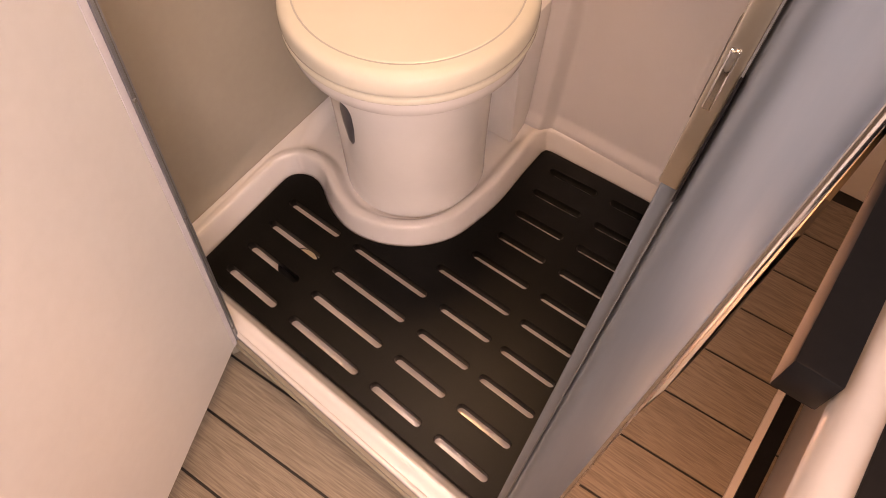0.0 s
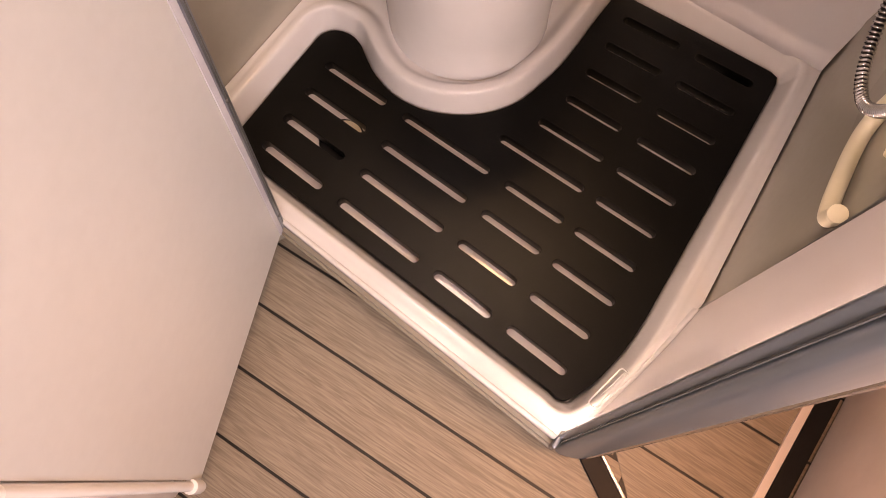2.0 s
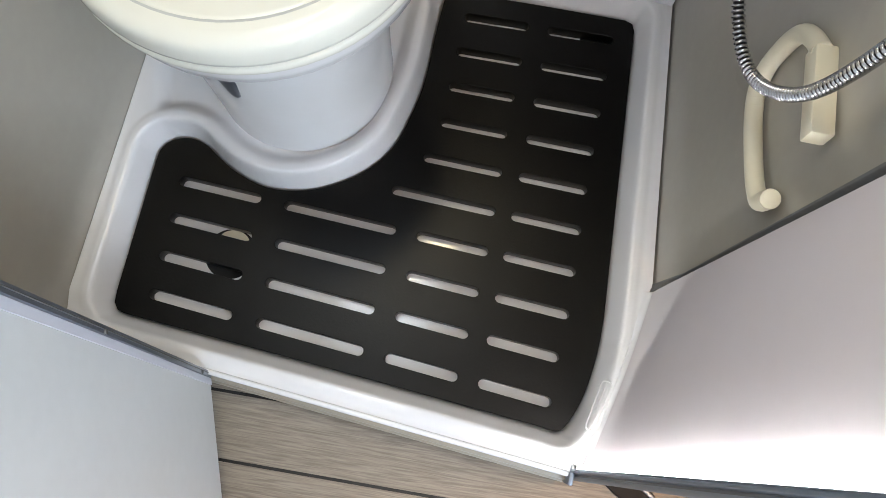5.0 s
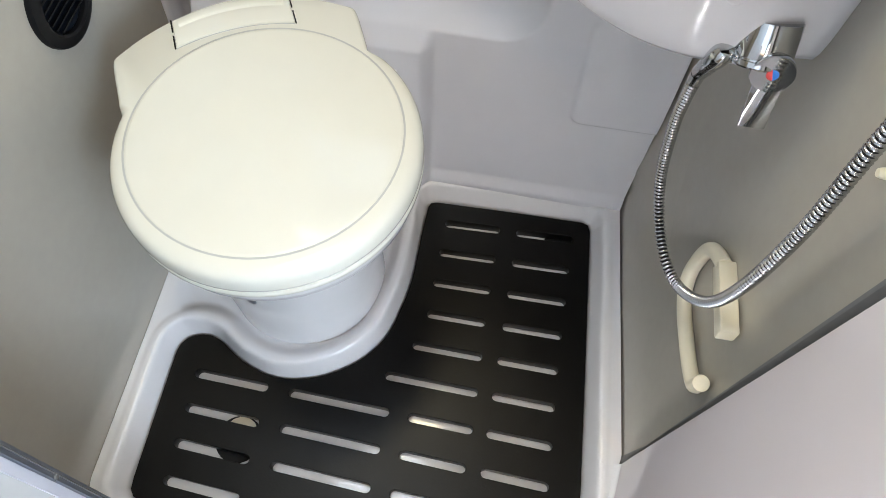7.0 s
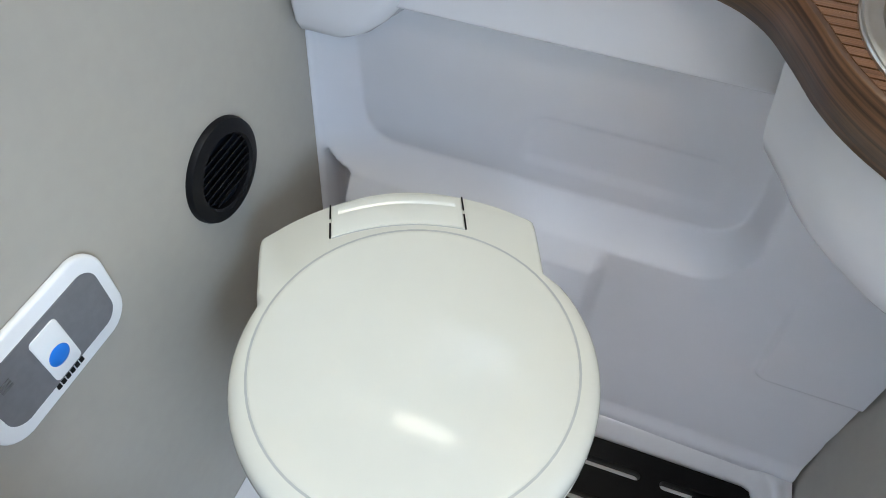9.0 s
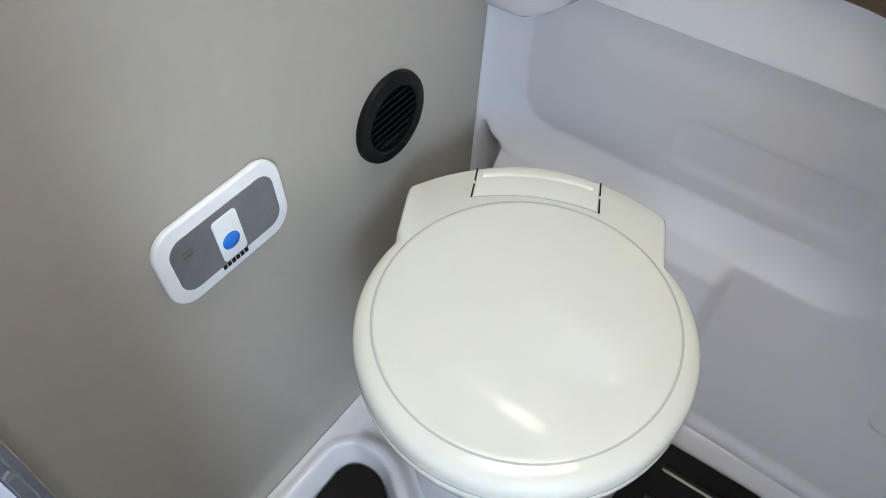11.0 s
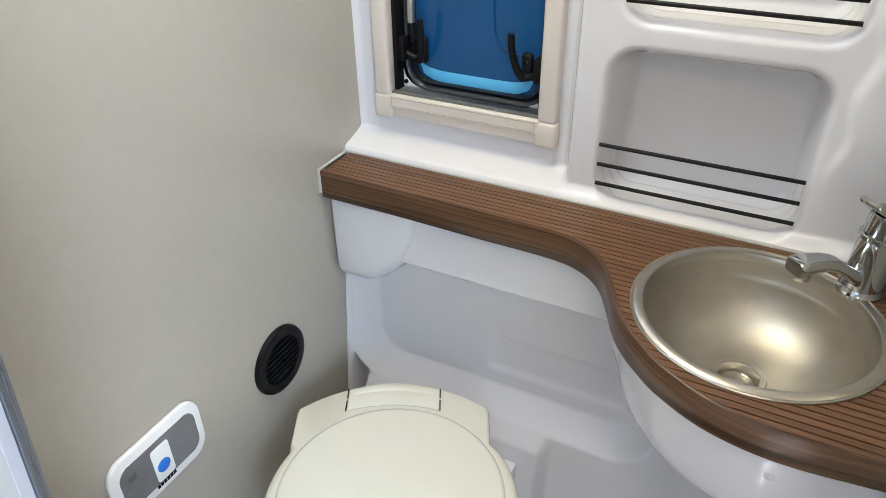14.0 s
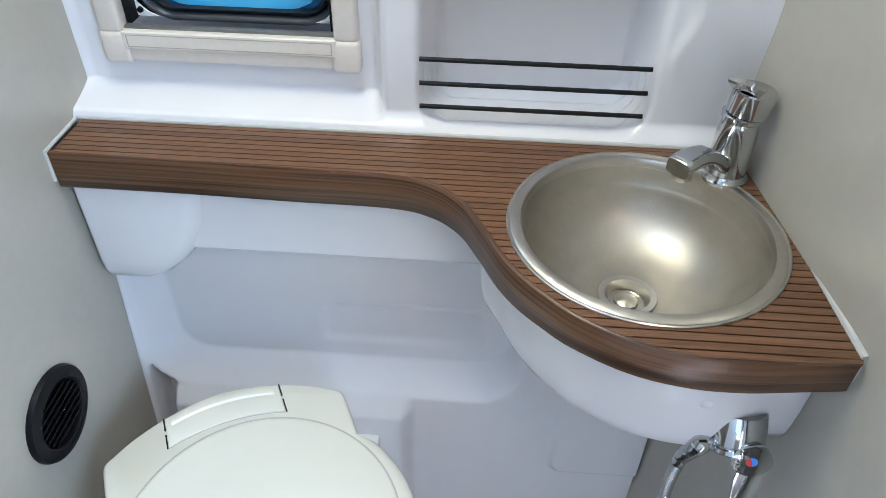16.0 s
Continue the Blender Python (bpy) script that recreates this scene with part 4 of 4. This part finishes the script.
def turned_to(way, origin):
    """Local x runs along a level direction, z stays up."""
    w = Vector((way[0], way[1], 0)).normalized()
    return Matrix(((w.x, -w.y, 0, origin.x), (w.y, w.x, 0, origin.y), (0, 0, 1, origin.z), (0, 0, 0, 1)))


def squircle(matrix, x, w, z, h, n=28, power=0.42):
    return [matrix @ Vector((x, w * math.copysign(abs(math.cos(a)) ** power, math.cos(a)), z + h * math.copysign(abs(math.sin(a)) ** power, math.sin(a)))) for a in [2 * math.pi * i / n for i in range(n)]]


part("base", lathe([(0, 0), (0.0265, 0), (0.0268, 0.0035), (0.0238, 0.006), (0.0228, 0.009), (0, 0.009)], 40, t2), M_CHROME, tap)
part("body", lathe([(0.0222, 0.009), (0.0228, 0.022), (0.0223, 0.0225), (0.0223, 0.0235), (0.0228, 0.024), (0.0224, 0.050), (0.0210, 0.062), (0.0204, 0.0665), (0, 0.0665)], 44, t2), M_CHROME, tap)
part("collar", lathe([(0.0206, 0.0667), (0.0228, 0.0685), (0.0230, 0.0725), (0.0212, 0.0735), (0, 0.0735)], 44, t2), M_CHROME, tap)
head = part("head", lathe([(0.0208, 0.0738), (0.0234, 0.0745), (0.0236, 0.096), (0.0222, 0.0975), (0, 0.0977)], 44, t2 @ pose(0, 0, 0, 0, 3, 0)), M_CHROME, tap)
lever_m = turned_to((-0.65, -0.76), TAP + Vector((0, 0, 0.016)))
blade = [(-0.014, 0.0965), (0.000, 0.0990), (0.012, 0.1050), (0.034, 0.1200), (0.0365, 0.1205), (0.0380, 0.1165), (0.0365, 0.1130), (0.016, 0.0975), (0.006, 0.0920), (-0.014, 0.0900)]
lever_bm = prism([(x, z) for x, z in blade], -0.0140, 0.0140, 0.0012, 2, lever_m @ Matrix(((1, 0, 0, 0), (0, 0, 1, 0), (0, 1, 0, 0), (0, 0, 0, 1))))
bmesh.ops.recalc_face_normals(lever_bm, faces=lever_bm.faces[:])
part("lever", lever_bm, M_CHROME, head, smooth=25)
sp_m = turned_to((-0.70, -0.71), TAP)
rows = [(x * 0.925, w, z, h) for x, w, z, h in [(0.004, 0.0130, 0.024, 0.0125), (0.020, 0.0128, 0.0270, 0.0120), (0.034, 0.0125, 0.0350, 0.0110), (0.048, 0.0122, 0.0455, 0.0095), (0.064, 0.0122, 0.0545, 0.0085), (0.082, 0.0126, 0.0600, 0.0080), (0.100, 0.0132, 0.0622, 0.0085), (0.116, 0.0138, 0.0625, 0.0092), (0.1245, 0.0138, 0.0615, 0.0098), (0.1265, 0.0128, 0.0612, 0.0088)]]
part("spout", loft([squircle(sp_m, *r) for r in rows]), M_CHROME, tap, smooth=35)
part("aerator", lathe([(0, 0.0435), (0.0098, 0.0435), (0.0105, 0.0450), (0.0105, 0.0535), (0, 0.0535)], 28, sp_m @ Matrix.Translation((0.1030, 0, 0))), M_STEEL, tap)

# shower mixer on the skirt, with hose
mixer = thing("shower_mixer", "chrome shower mixer below the worktop with hose outlet", "shower mixer")
front_c, axis = Vector((0.6805, 0.4390, 0.6970)), Vector((0.0, -0.52, -0.85)).normalized()
m_m = Matrix.Translation(front_c) @ axis.to_track_quat("Z", "Y").to_matrix().to_4x4()
part("body", lathe([(0, -0.034), (0.0283, -0.034), (0.0288, -0.0225), (0.0288, -0.003), (0.0280, -0.0014), (0.0264, -0.0012), (0.0264, 0.0010), (0.0284, 0.0014), (0.0286, 0.0060), (0.0262, 0.0080), (0.0235, 0.0078), (0.0205, 0.004), (0, 0.004)], 52, m_m), M_CHROME, mixer)
knob_c = Vector((0.6885, 0.4130, 0.7025))
face = Vector((-0.10, -0.97, 0.17)).normalized()
down = Vector((0.08, -0.10, -1.0))
down = (down - face * down.dot(face)).normalized()
flat = face.cross(down).normalized() * -1
k_m = Matrix(((flat.x, -down.x, face.x, knob_c.x), (flat.y, -down.y, face.y, knob_c.y), (flat.z, -down.z, face.z, knob_c.z), (0, 0, 0, 1)))
knob = part("lever_head", lathe([(0, -0.022), (0.012, -0.022), (0.0168, -0.012), (0.0196, -0.005), (0.0200, 0.0), (0.0194, 0.0014), (0, 0.0016)], 48, k_m), M_CHROME, mixer)
tab = prism([(-0.0135, -0.010), (-0.0125, -0.0625), (-0.0117, -0.064), (0.0117, -0.064), (0.0125, -0.0625), (0.0135, -0.010)], -0.0030, 0.0013, 0.0004, 2, k_m)
part("lever", tab, M_CHROME, knob, "flat chrome lever")
mark = lambda a0, a1: [(0, 0)] + [(0.0056 * math.cos(radians(a)), 0.0056 * math.sin(radians(a))) for a in range(a0, a1 + 1, 15)]
part("hot_mark", prism(mark(-105, 75), 0.0011, 0.0020, 0, 1, k_m), M_RED, knob)
part("cold_mark", prism(mark(75, 255), 0.0011, 0.0021, 0, 1, k_m), M_BLUE, knob)
el0, el1, hose_start = Vector((0.675, 0.444, 0.695)), Vector((0.6440, 0.4330, 0.6990)), Vector((0.6360, 0.4430, 0.6580))
part("elbow", sweep([el0, el0.lerp(el1, 0.3), el0.lerp(el1, 0.6), el0.lerp(el1, 0.92)], 0.0092, 24), M_CHROME, mixer)
turn = (hose_start - el1).normalized()
part("elbow_joint", sweep([el1 - turn * 0.0105, el1 - turn * 0.0095, el1 - turn * 0.006, el1, el1 + turn * 0.010, el1 + turn * 0.019, el1 + turn * 0.022], lambda i: (0.004, 0.0075, 0.0102, 0.0112, 0.0108, 0.0092, 0.0086)[i], 28), M_CHROME, mixer)
part("hose_nut", sweep([el1.lerp(hose_start, t) for t in (0.44, 0.46, 0.66, 0.68, 0.95, 1.0)], lambda i: (0.0080, 0.0092, 0.0092, 0.0086, 0.0082, 0.0070)[i], 24), M_CHROME, mixer)
HOSE = [hose_start, (0.638, 0.452, 0.610), (0.642, 0.457, 0.555), (0.655, 0.455, 0.460), (0.670, 0.425, 0.402), (0.685, 0.373, 0.388), (0.700, 0.330, 0.404), (0.710, 0.285, 0.475), (0.715, 0.267, 0.565), (0.718, 0.266, 0.685), (0.718, 0.275, 0.800), (0.716, 0.276, 0.950), (0.718, 0.281, 1.2033)]
dense = spline(HOSE, 60)
even, acc = [], 0.0
step_h, nxt = 0.00056, 0.0
for a, b in zip(dense, dense[1:]):
    seg = (b - a).length
    while nxt <= acc + seg and seg > 0:
        even.append(a.lerp(b, (nxt - acc) / seg))
        nxt += step_h
    acc += seg
hose = thing("shower_hose", "ribbed chrome shower hose hanging in a loop", "shower hose")
RIB = (0.0050, 0.0050, 0.0050, 0.0062, 0.0069, 0.0072, 0.0072, 0.0069, 0.0062, 0.0050)
part("ribbed_tube", sweep(even, lambda i: RIB[i % 10], 14), M_HOSE, hose, smooth=80)
# added black core, puts the shade of the rib gaps into colour
part("gap_shade_core", sweep(even[::12], 0.0055, 12), M_BLACK, hose, "black core added to darken the gaps between the ribs")
part("end_sleeve", sweep([even[0], even[10], even[24], even[26]], lambda i: (0.0070, 0.0074, 0.0074, 0.0066)[i], 20), M_CHROME, hose)
holder = thing("shower_holder", "white plastic shower holder on the wall", "shower holder")
part("bracket", block(wall_r(0.28, 1.2) - 0.05, wall_r(0.28, 1.2) - 0.001, 0.262, 0.300, 1.17, 1.23, 0.006), M_WHITEPL, holder)

# folding cream hook
hook = thing("folding_hook", "cream plastic folding hook rail on the shower wall", "hook rail")
W = lambda y, z, off: Vector((wall_r(y, z) - off, y, z))
tube = spline([W(0.228, 0.362, 0.013), W(0.229, 0.350, 0.013), W(0.236, 0.340, 0.013), W(0.262, 0.330, 0.013), W(0.300, 0.323, 0.013), W(0.338, 0.319, 0.013), W(0.368, 0.324, 0.013), W(0.386, 0.345, 0.013), W(0.391, 0.376, 0.013), W(0.390, 0.403, 0.013), W(0.381, 0.424, 0.013), W(0.364, 0.441, 0.013), W(0.345, 0.454, 0.013)], 6)
part("tube", sweep(tube, 0.0098, 18), M_CREAM, hook)
cap_m = Matrix.Translation(W(0.228, 0.364, 0.013)) @ Vector((-0.15, -0.30, 0.94)).normalized().to_track_quat("Z", "Y").to_matrix().to_4x4()
part("end_cap", lathe([(0, -0.010), (0.0102, -0.010), (0.0106, 0.006), (0.0100, 0.0078), (0, 0.0082)], 28, cap_m), M_CREAM, hook)
blk = block(-0.047, 0.047, -0.0112, 0.0112, -0.0112, 0.0112, 0.003, 2)
blk.transform(Matrix.Translation(W(0.303, 0.4515, 0.0125)) @ Vector((0, -0.995, 0.06)).normalized().to_track_quat("X", "Z").to_matrix().to_4x4())
part("socket", blk, M_CREAM, hook)
knob_w = thing("coat_hook", "small cream plastic coat hook on the shower wall", "hook")
part("stem", lathe([(0, 0), (0.005, 0), (0.0045, 0.005), (0.0035, 0.008), (0, 0.0085)], 20, Matrix.Translation(W(0.288, 0.745, 0.0)) @ Vector((-1, 0, 0)).to_track_quat("Z", "Y").to_matrix().to_4x4()), M_CREAM, knob_w)

# retaining rods in the niches
for x0, x1, zs in ((0.325, 0.600, (0.941, 0.910, 0.879)), (0.338, 0.609, (1.146, 1.172, 1.198))):
    for z in zs:
        rod = part("niche_rod", sweep([(x0, 0.7765, z), ((x0 + x1) / 2, 0.7765, z), (x1, 0.7765, z)], 0.0030, 10), M_BLACK)
        tagged(rod, "thin black retaining rod across a wall niche", "rod", group="niche rods")

# ceiling lamp with two tubes, high over the window
tube_lamp = thing("tube_lamp", "slim white lamp with two light tubes above the window", "lamp")
part("housing", block(-0.10, 0.08, 0.795, 0.825, 1.575, 1.665, 0.006), M_WHITEPL, tube_lamp)
for z in (1.592, 1.640):
    part("tube", sweep([(-0.095, 0.790, z), (0.0, 0.790, z), (0.070, 0.790, z)], 0.006, 12), M_TUBE, tube_lamp)

# ---- window ----
win = thing("window_1", "small hinged window with beige frame and blue film on the pane", "window", kind="structure")
wy = 0.822
x0, x1, z0, z1 = -0.076, 0.247, 0.904, 1.46
for xa, xb in ((x0, x0 + 0.030), (x1 - 0.030, x1)):
    part("frame_side", block(xa, xb, wy - 0.020, wy + 0.004, 0.944, z1, 0.006, 3), M_BEIGE, win)
rail_f = part("frame_bottom", block(x0 + 0.012, x1 - 0.012, wy - 0.018, wy + 0.004, z0 + 0.004, 0.940, 0.004, 2), M_BEIGE, win)
part("blind_profile", block(x0 + 0.028, x1 - 0.026, wy - 0.0215, wy - 0.010, 0.925, 0.948, 0.0015, 1), M_BEIGE, rail_f)
for xa, xb, za, zb in ((x0 + 0.034, x1 - 0.032, 0.9285, 0.9294), (x0 + 0.034, x1 - 0.032, 0.9432, 0.9440), (x0 + 0.034, x0 + 0.035, 0.9294, 0.9432), (x1 - 0.033, x1 - 0.032, 0.9294, 0.9432)):
    part("blind_groove", block(xa, xb, wy - 0.0219, wy - 0.0205, za, zb), M_STRIP, rail_f)
for xa, xb in ((x0 - 0.002, x0 + 0.034), (x1 - 0.034, x1 + 0.002)):
    part("frame_corner", block(xa, xb, wy - 0.0215, wy + 0.004, z0, 0.9475, 0.007, 3), M_BEIGE, win)
part("frame_top", block(x0, x1, wy - 0.020, wy + 0.004, z1 - 0.03, z1 + 0.02, 0.006), M_BEIGE, win)
ix0, ix1 = x0 + 0.030, x1 - 0.030
part("inner_sill", block(ix0, ix1, wy - 0.012, wy - 0.002, 0.940, 0.9515, 0.001), M_TRIM, win, "grey felt strip")
for xa, xb in ((ix0 - 0.002, ix0 + 0.006), (ix1 - 0.006, ix1 + 0.002)):
    part("reveal", block(xa, xb, wy, wy + 0.036, 0.95, z1), M_BLACK, win)
part("pane_back", block(ix0, ix1, wy + 0.042, wy + 0.046, 0.944, 1.155), M_RUBBER, win)
part("clear_pane", block(ix0, ix1, wy + 0.042, wy + 0.046, 1.156, z1), M_GLASS, win, "clear upper part of the pane").visible_shadow = False


def pane_ring(grow, y, top=1.44):
    return [Vector((x, y, z)) for x, z in round_rect(ix0 + 0.012 - grow, ix1 - 0.004 + grow, 0.9505 - grow, top + grow, 0.040 + grow, 8)]


gasket = loft([pane_ring(0.004, wy + 0.039), pane_ring(0.006, wy + 0.028), pane_ring(0.002, wy + 0.022), pane_ring(-0.003, wy + 0.024), pane_ring(-0.005, wy + 0.034)], False, False)
part("gasket", gasket, M_RUBBER, win, "black rubber gasket", smooth=60)
gasket2 = loft([pane_ring(-0.005, wy + 0.036), pane_ring(-0.006, wy + 0.030), pane_ring(-0.010, wy + 0.028), pane_ring(-0.013, wy + 0.036)], False, False)
part("gasket", gasket2, M_RUBBER, win, smooth=60)
pane = part("pane", prism([(p.x, p.z) for p in pane_ring(-0.010, 0, 1.165)], -0.004, 0.0, 0.0015, 1, Matrix(((1, 0, 0, 0), (0, 0, 1, wy + 0.040), (0, 1, 0, 0), (0, 0, 0, 1)))), M_FILM, win, "acrylic pane under dark blue film")
lip = []
for h, y in ((0.9610, wy + 0.0345), (0.9650, wy + 0.0335), (0.9780, wy + 0.0345), (0.9810, wy + 0.0355)):
    inset = 0.020 + 0.010 * smooth01(0.959, 0.972, 2 * 0.9655 - h)
    lip.append([Vector((ix0 + inset + 0.012 + (ix1 - ix0 - 2 * inset - 0.020) * i / 12, y, h + 0.010 * (abs(i - 6) / 6) ** 6)) for i in range(13)])
part("pane_lip", loft(lip, False, False, False), M_FILM_EDGE, pane, "light blue lower bevel of the pane", smooth=60)
part("film_fold", sweep(spline([(0.120, wy + 0.0345, 1.20), (0.117, wy + 0.0345, 1.09), (0.125, wy + 0.0345, 1.045), (0.150, wy + 0.0345, 1.03), (0.190, wy + 0.0345, 1.025)], 5), 0.0018, 8), M_FILM, pane)


def window_latch(px, pz, lean, arm_to):
    ob = thing("window_latch", "black plastic window latch with a curved lever", "window latch", group="window latches")
    part("plate", block(px - 0.009, px + 0.009, wy + 0.024, wy + 0.036, pz - 0.024, pz + 0.022, 0.007, 3), M_BLACK, ob)
    part("handle", sweep(spline([(px - 0.002, wy + 0.018, pz - 0.016), (px - 0.010 * lean, wy + 0.010, pz), (px - 0.017 * lean, wy + 0.004, pz + 0.030), (px - 0.018 * lean, wy + 0.002, pz + 0.055)], 6), lambda i: 0.0068 - 0.0001 * i, 12), M_BLACK, ob)
    part("arm", sweep([(px, wy + 0.018, pz - 0.014), ((px + arm_to) / 2, wy + 0.020, pz - 0.012), (arm_to, wy + 0.016, pz - 0.004)], 0.006, 10), M_BLACK, ob)
    part("keeper", block(arm_to - 0.007, arm_to + 0.007, wy + 0.004, wy + 0.030, pz - 0.018, pz + 0.022, 0.003), M_BLACK, ob)
    for h in (0.008, -0.018):
        part("screw", lathe([(0, 0.002), (0.0026, 0.0018), (0.003, 0)], 10, Matrix.Translation((px + 0.001, wy + 0.024, pz + h)) @ pose(0, 0, 0, 90, 0, 0)), M_CHROME, ob)


window_latch(0.179, 1.013, 1.0, 0.205)
window_latch(-0.006, 1.016, -0.6, -0.036)
strut = thing("window_strut", "steel telescopic window strut on a black joint", "window strut")
part("tube", sweep([(-0.020, wy + 0.016, 1.062), (-0.022, wy + 0.018, 1.38)], 0.0072, 18), M_STEEL, strut)
part("joint", sweep([(-0.018, wy + 0.018, 1.030), (-0.020, wy + 0.016, 1.064)], 0.0050, 12), M_BLACK, strut)
for xa in (ix0 + 0.011, ix1 - 0.007):
    part("corner_plug", lathe([(0, 0.003), (0.0035, 0.003), (0.004, 0)], 12, Matrix.Translation((xa, wy + 0.02, 0.960)) @ pose(0, 0, 0, 90, 0, 0)), M_BLACK, win)
    s = 1 if xa < 0.1 else -1
    part("corner_fill", prism([(xa - 0.010 * s, 0.952), (xa + 0.022 * s, 0.952), (xa + 0.010 * s, 0.957), (xa - 0.002 * s, 0.968), (xa - 0.006 * s, 0.985), (xa - 0.010 * s, 0.985)], -0.001, 0.001, 0, 1, Matrix(((1, 0, 0, 0), (0, 0, 1, wy + 0.021), (0, 1, 0, 0), (0, 0, 0, 1)))), M_WHITEPL, win)

tagged(part("backdrop", block(x0 - 0.02, x1 + 0.02, wy + 0.085, wy + 0.087, 1.10, z1 + 0.06), M_SKYGLOW), "pale daylight behind the window pane", "backdrop", kind="structure")

# ---- corridor ----
cab = thing("kitchen_unit", "pale cabinet unit standing behind the open door", "cabinet")
part("body", block(-0.30, 0.235, -0.95, -0.465, FLOOR, 0.86, 0.004), M_CABINET, cab)
part("top", block(-0.31, 0.240, -0.96, -0.460, 0.861, 0.885, 0.004), M_EDGE, cab, "dark wooden top")
guide = thing("floor_guide", "black guide strip with a pale edge on the floor", "guide strip", kind="structure")
g_m = Matrix.Translation((0.690, -0.082, FLOOR)) @ Matrix.Rotation(math.atan2(-0.034, 0.058), 4, "Z")
for nm, ya, yb, mt in (("strip", 0.0, 0.030, M_BLACK), ("pale_edge", 0.0305, 0.036, M_ALU)):
    bm = block(0.0, 0.26, ya, yb, 0.0, 0.008, 0.001, 1)
    bm.transform(g_m)
    part(nm, bm, mt, guide)
bench = thing("bench_unit", "pale bench box with a black kick strip on the corridor floor", "bench")
part("body", block(0.978, 1.49, -0.9, 0.84, FLOOR, 0.42, 0.02, 4), M_CABINET, bench)
part("kick_strip", block(0.948, 0.975, -0.9, 0.50, FLOOR, FLOOR + 0.010), M_BLACK, bench, "black strip at the foot")
part("pale_edge", block(0.934, 0.947, -0.9, 0.50, FLOOR, FLOOR + 0.007), M_CABINET, bench)
table = thing("wall_table", "white table leaf with a black top and square edge bar", "table")
part("leaf", block(0.801, 1.49, -0.130, 0.60, 0.795, 0.822, 0.010, 4), M_CABINET, table)
part("top_inlay", block(0.822, 1.488, -0.112, 0.598, 0.8222, 0.8252, 0.001), M_BLACK, table, "black table top")
part("edge_bar", block(0.774, 0.800, -0.039, 0.58, 0.792, 0.826, 0.002), M_BLACK, table, "black square edge bar")
part("leg", block(1.44, 1.48, 0.20, 0.25, 0.421, 0.796, 0.004), M_CABINET, table)

# floor boards
floor = thing("floor", "oak-look vinyl floor boards with black joints", "floor", kind="structure")
part("joint_bed", block(-0.9, 1.5, -2.0, 0.97, FLOOR - 0.02, FLOOR - 0.0015), M_JOINT, floor)
for r in range(-10, 20):
    ya, yb = -0.0795 - 0.0995 * r - 0.0948, -0.0795 - 0.0995 * r
    if yb > 0.9 or ya < -2.0:
        continue
    p = part("plank", block(-0.1, 0.9 + max(0.738, 0.738 - 1.62 * (yb + 0.061)), 0, yb - ya, -0.004, 0.0, 0.0006, 1), M_FLOOR, floor, smooth=0)
    p.matrix_world = pose(-0.9, ya - 0.049, FLOOR, 0, 0, 2.5)

# the boards beyond the guide strip are laid a little further on
for r in range(-8, 8):
    ya, yb = -0.0165 + 0.1150 * r, -0.0165 + 0.1150 * (r + 1) - 0.0045
    if ya < -0.45 or ya > 0.80:
        continue
    left = [0.712 - 1.62 * (y + 0.061) if y < -0.061 else 0.712 for y in (ya, yb)]
    bm = prism([(left[0], ya), (1.498, ya + 0.03), (1.498, yb + 0.03), (left[1], yb)], -0.003, 0.0012)
    bm.transform(Matrix.Translation((0, 0, FLOOR)))
    part("plank", bm, M_FLOOR, floor, smooth=0)

# small round housing added for the warm fill, unseen below the table leaf
under = thing("unseen_fill_housing", "small round white housing added out of view below the table leaf", "lamp")
part("housing", lathe([(0, 0.7945), (0.040, 0.7945), (0.040, 0.789), (0.036, 0.7865), (0, 0.7865)], 28, Matrix.Translation((0.86, -0.005, 0))), M_WHITEPL, under)
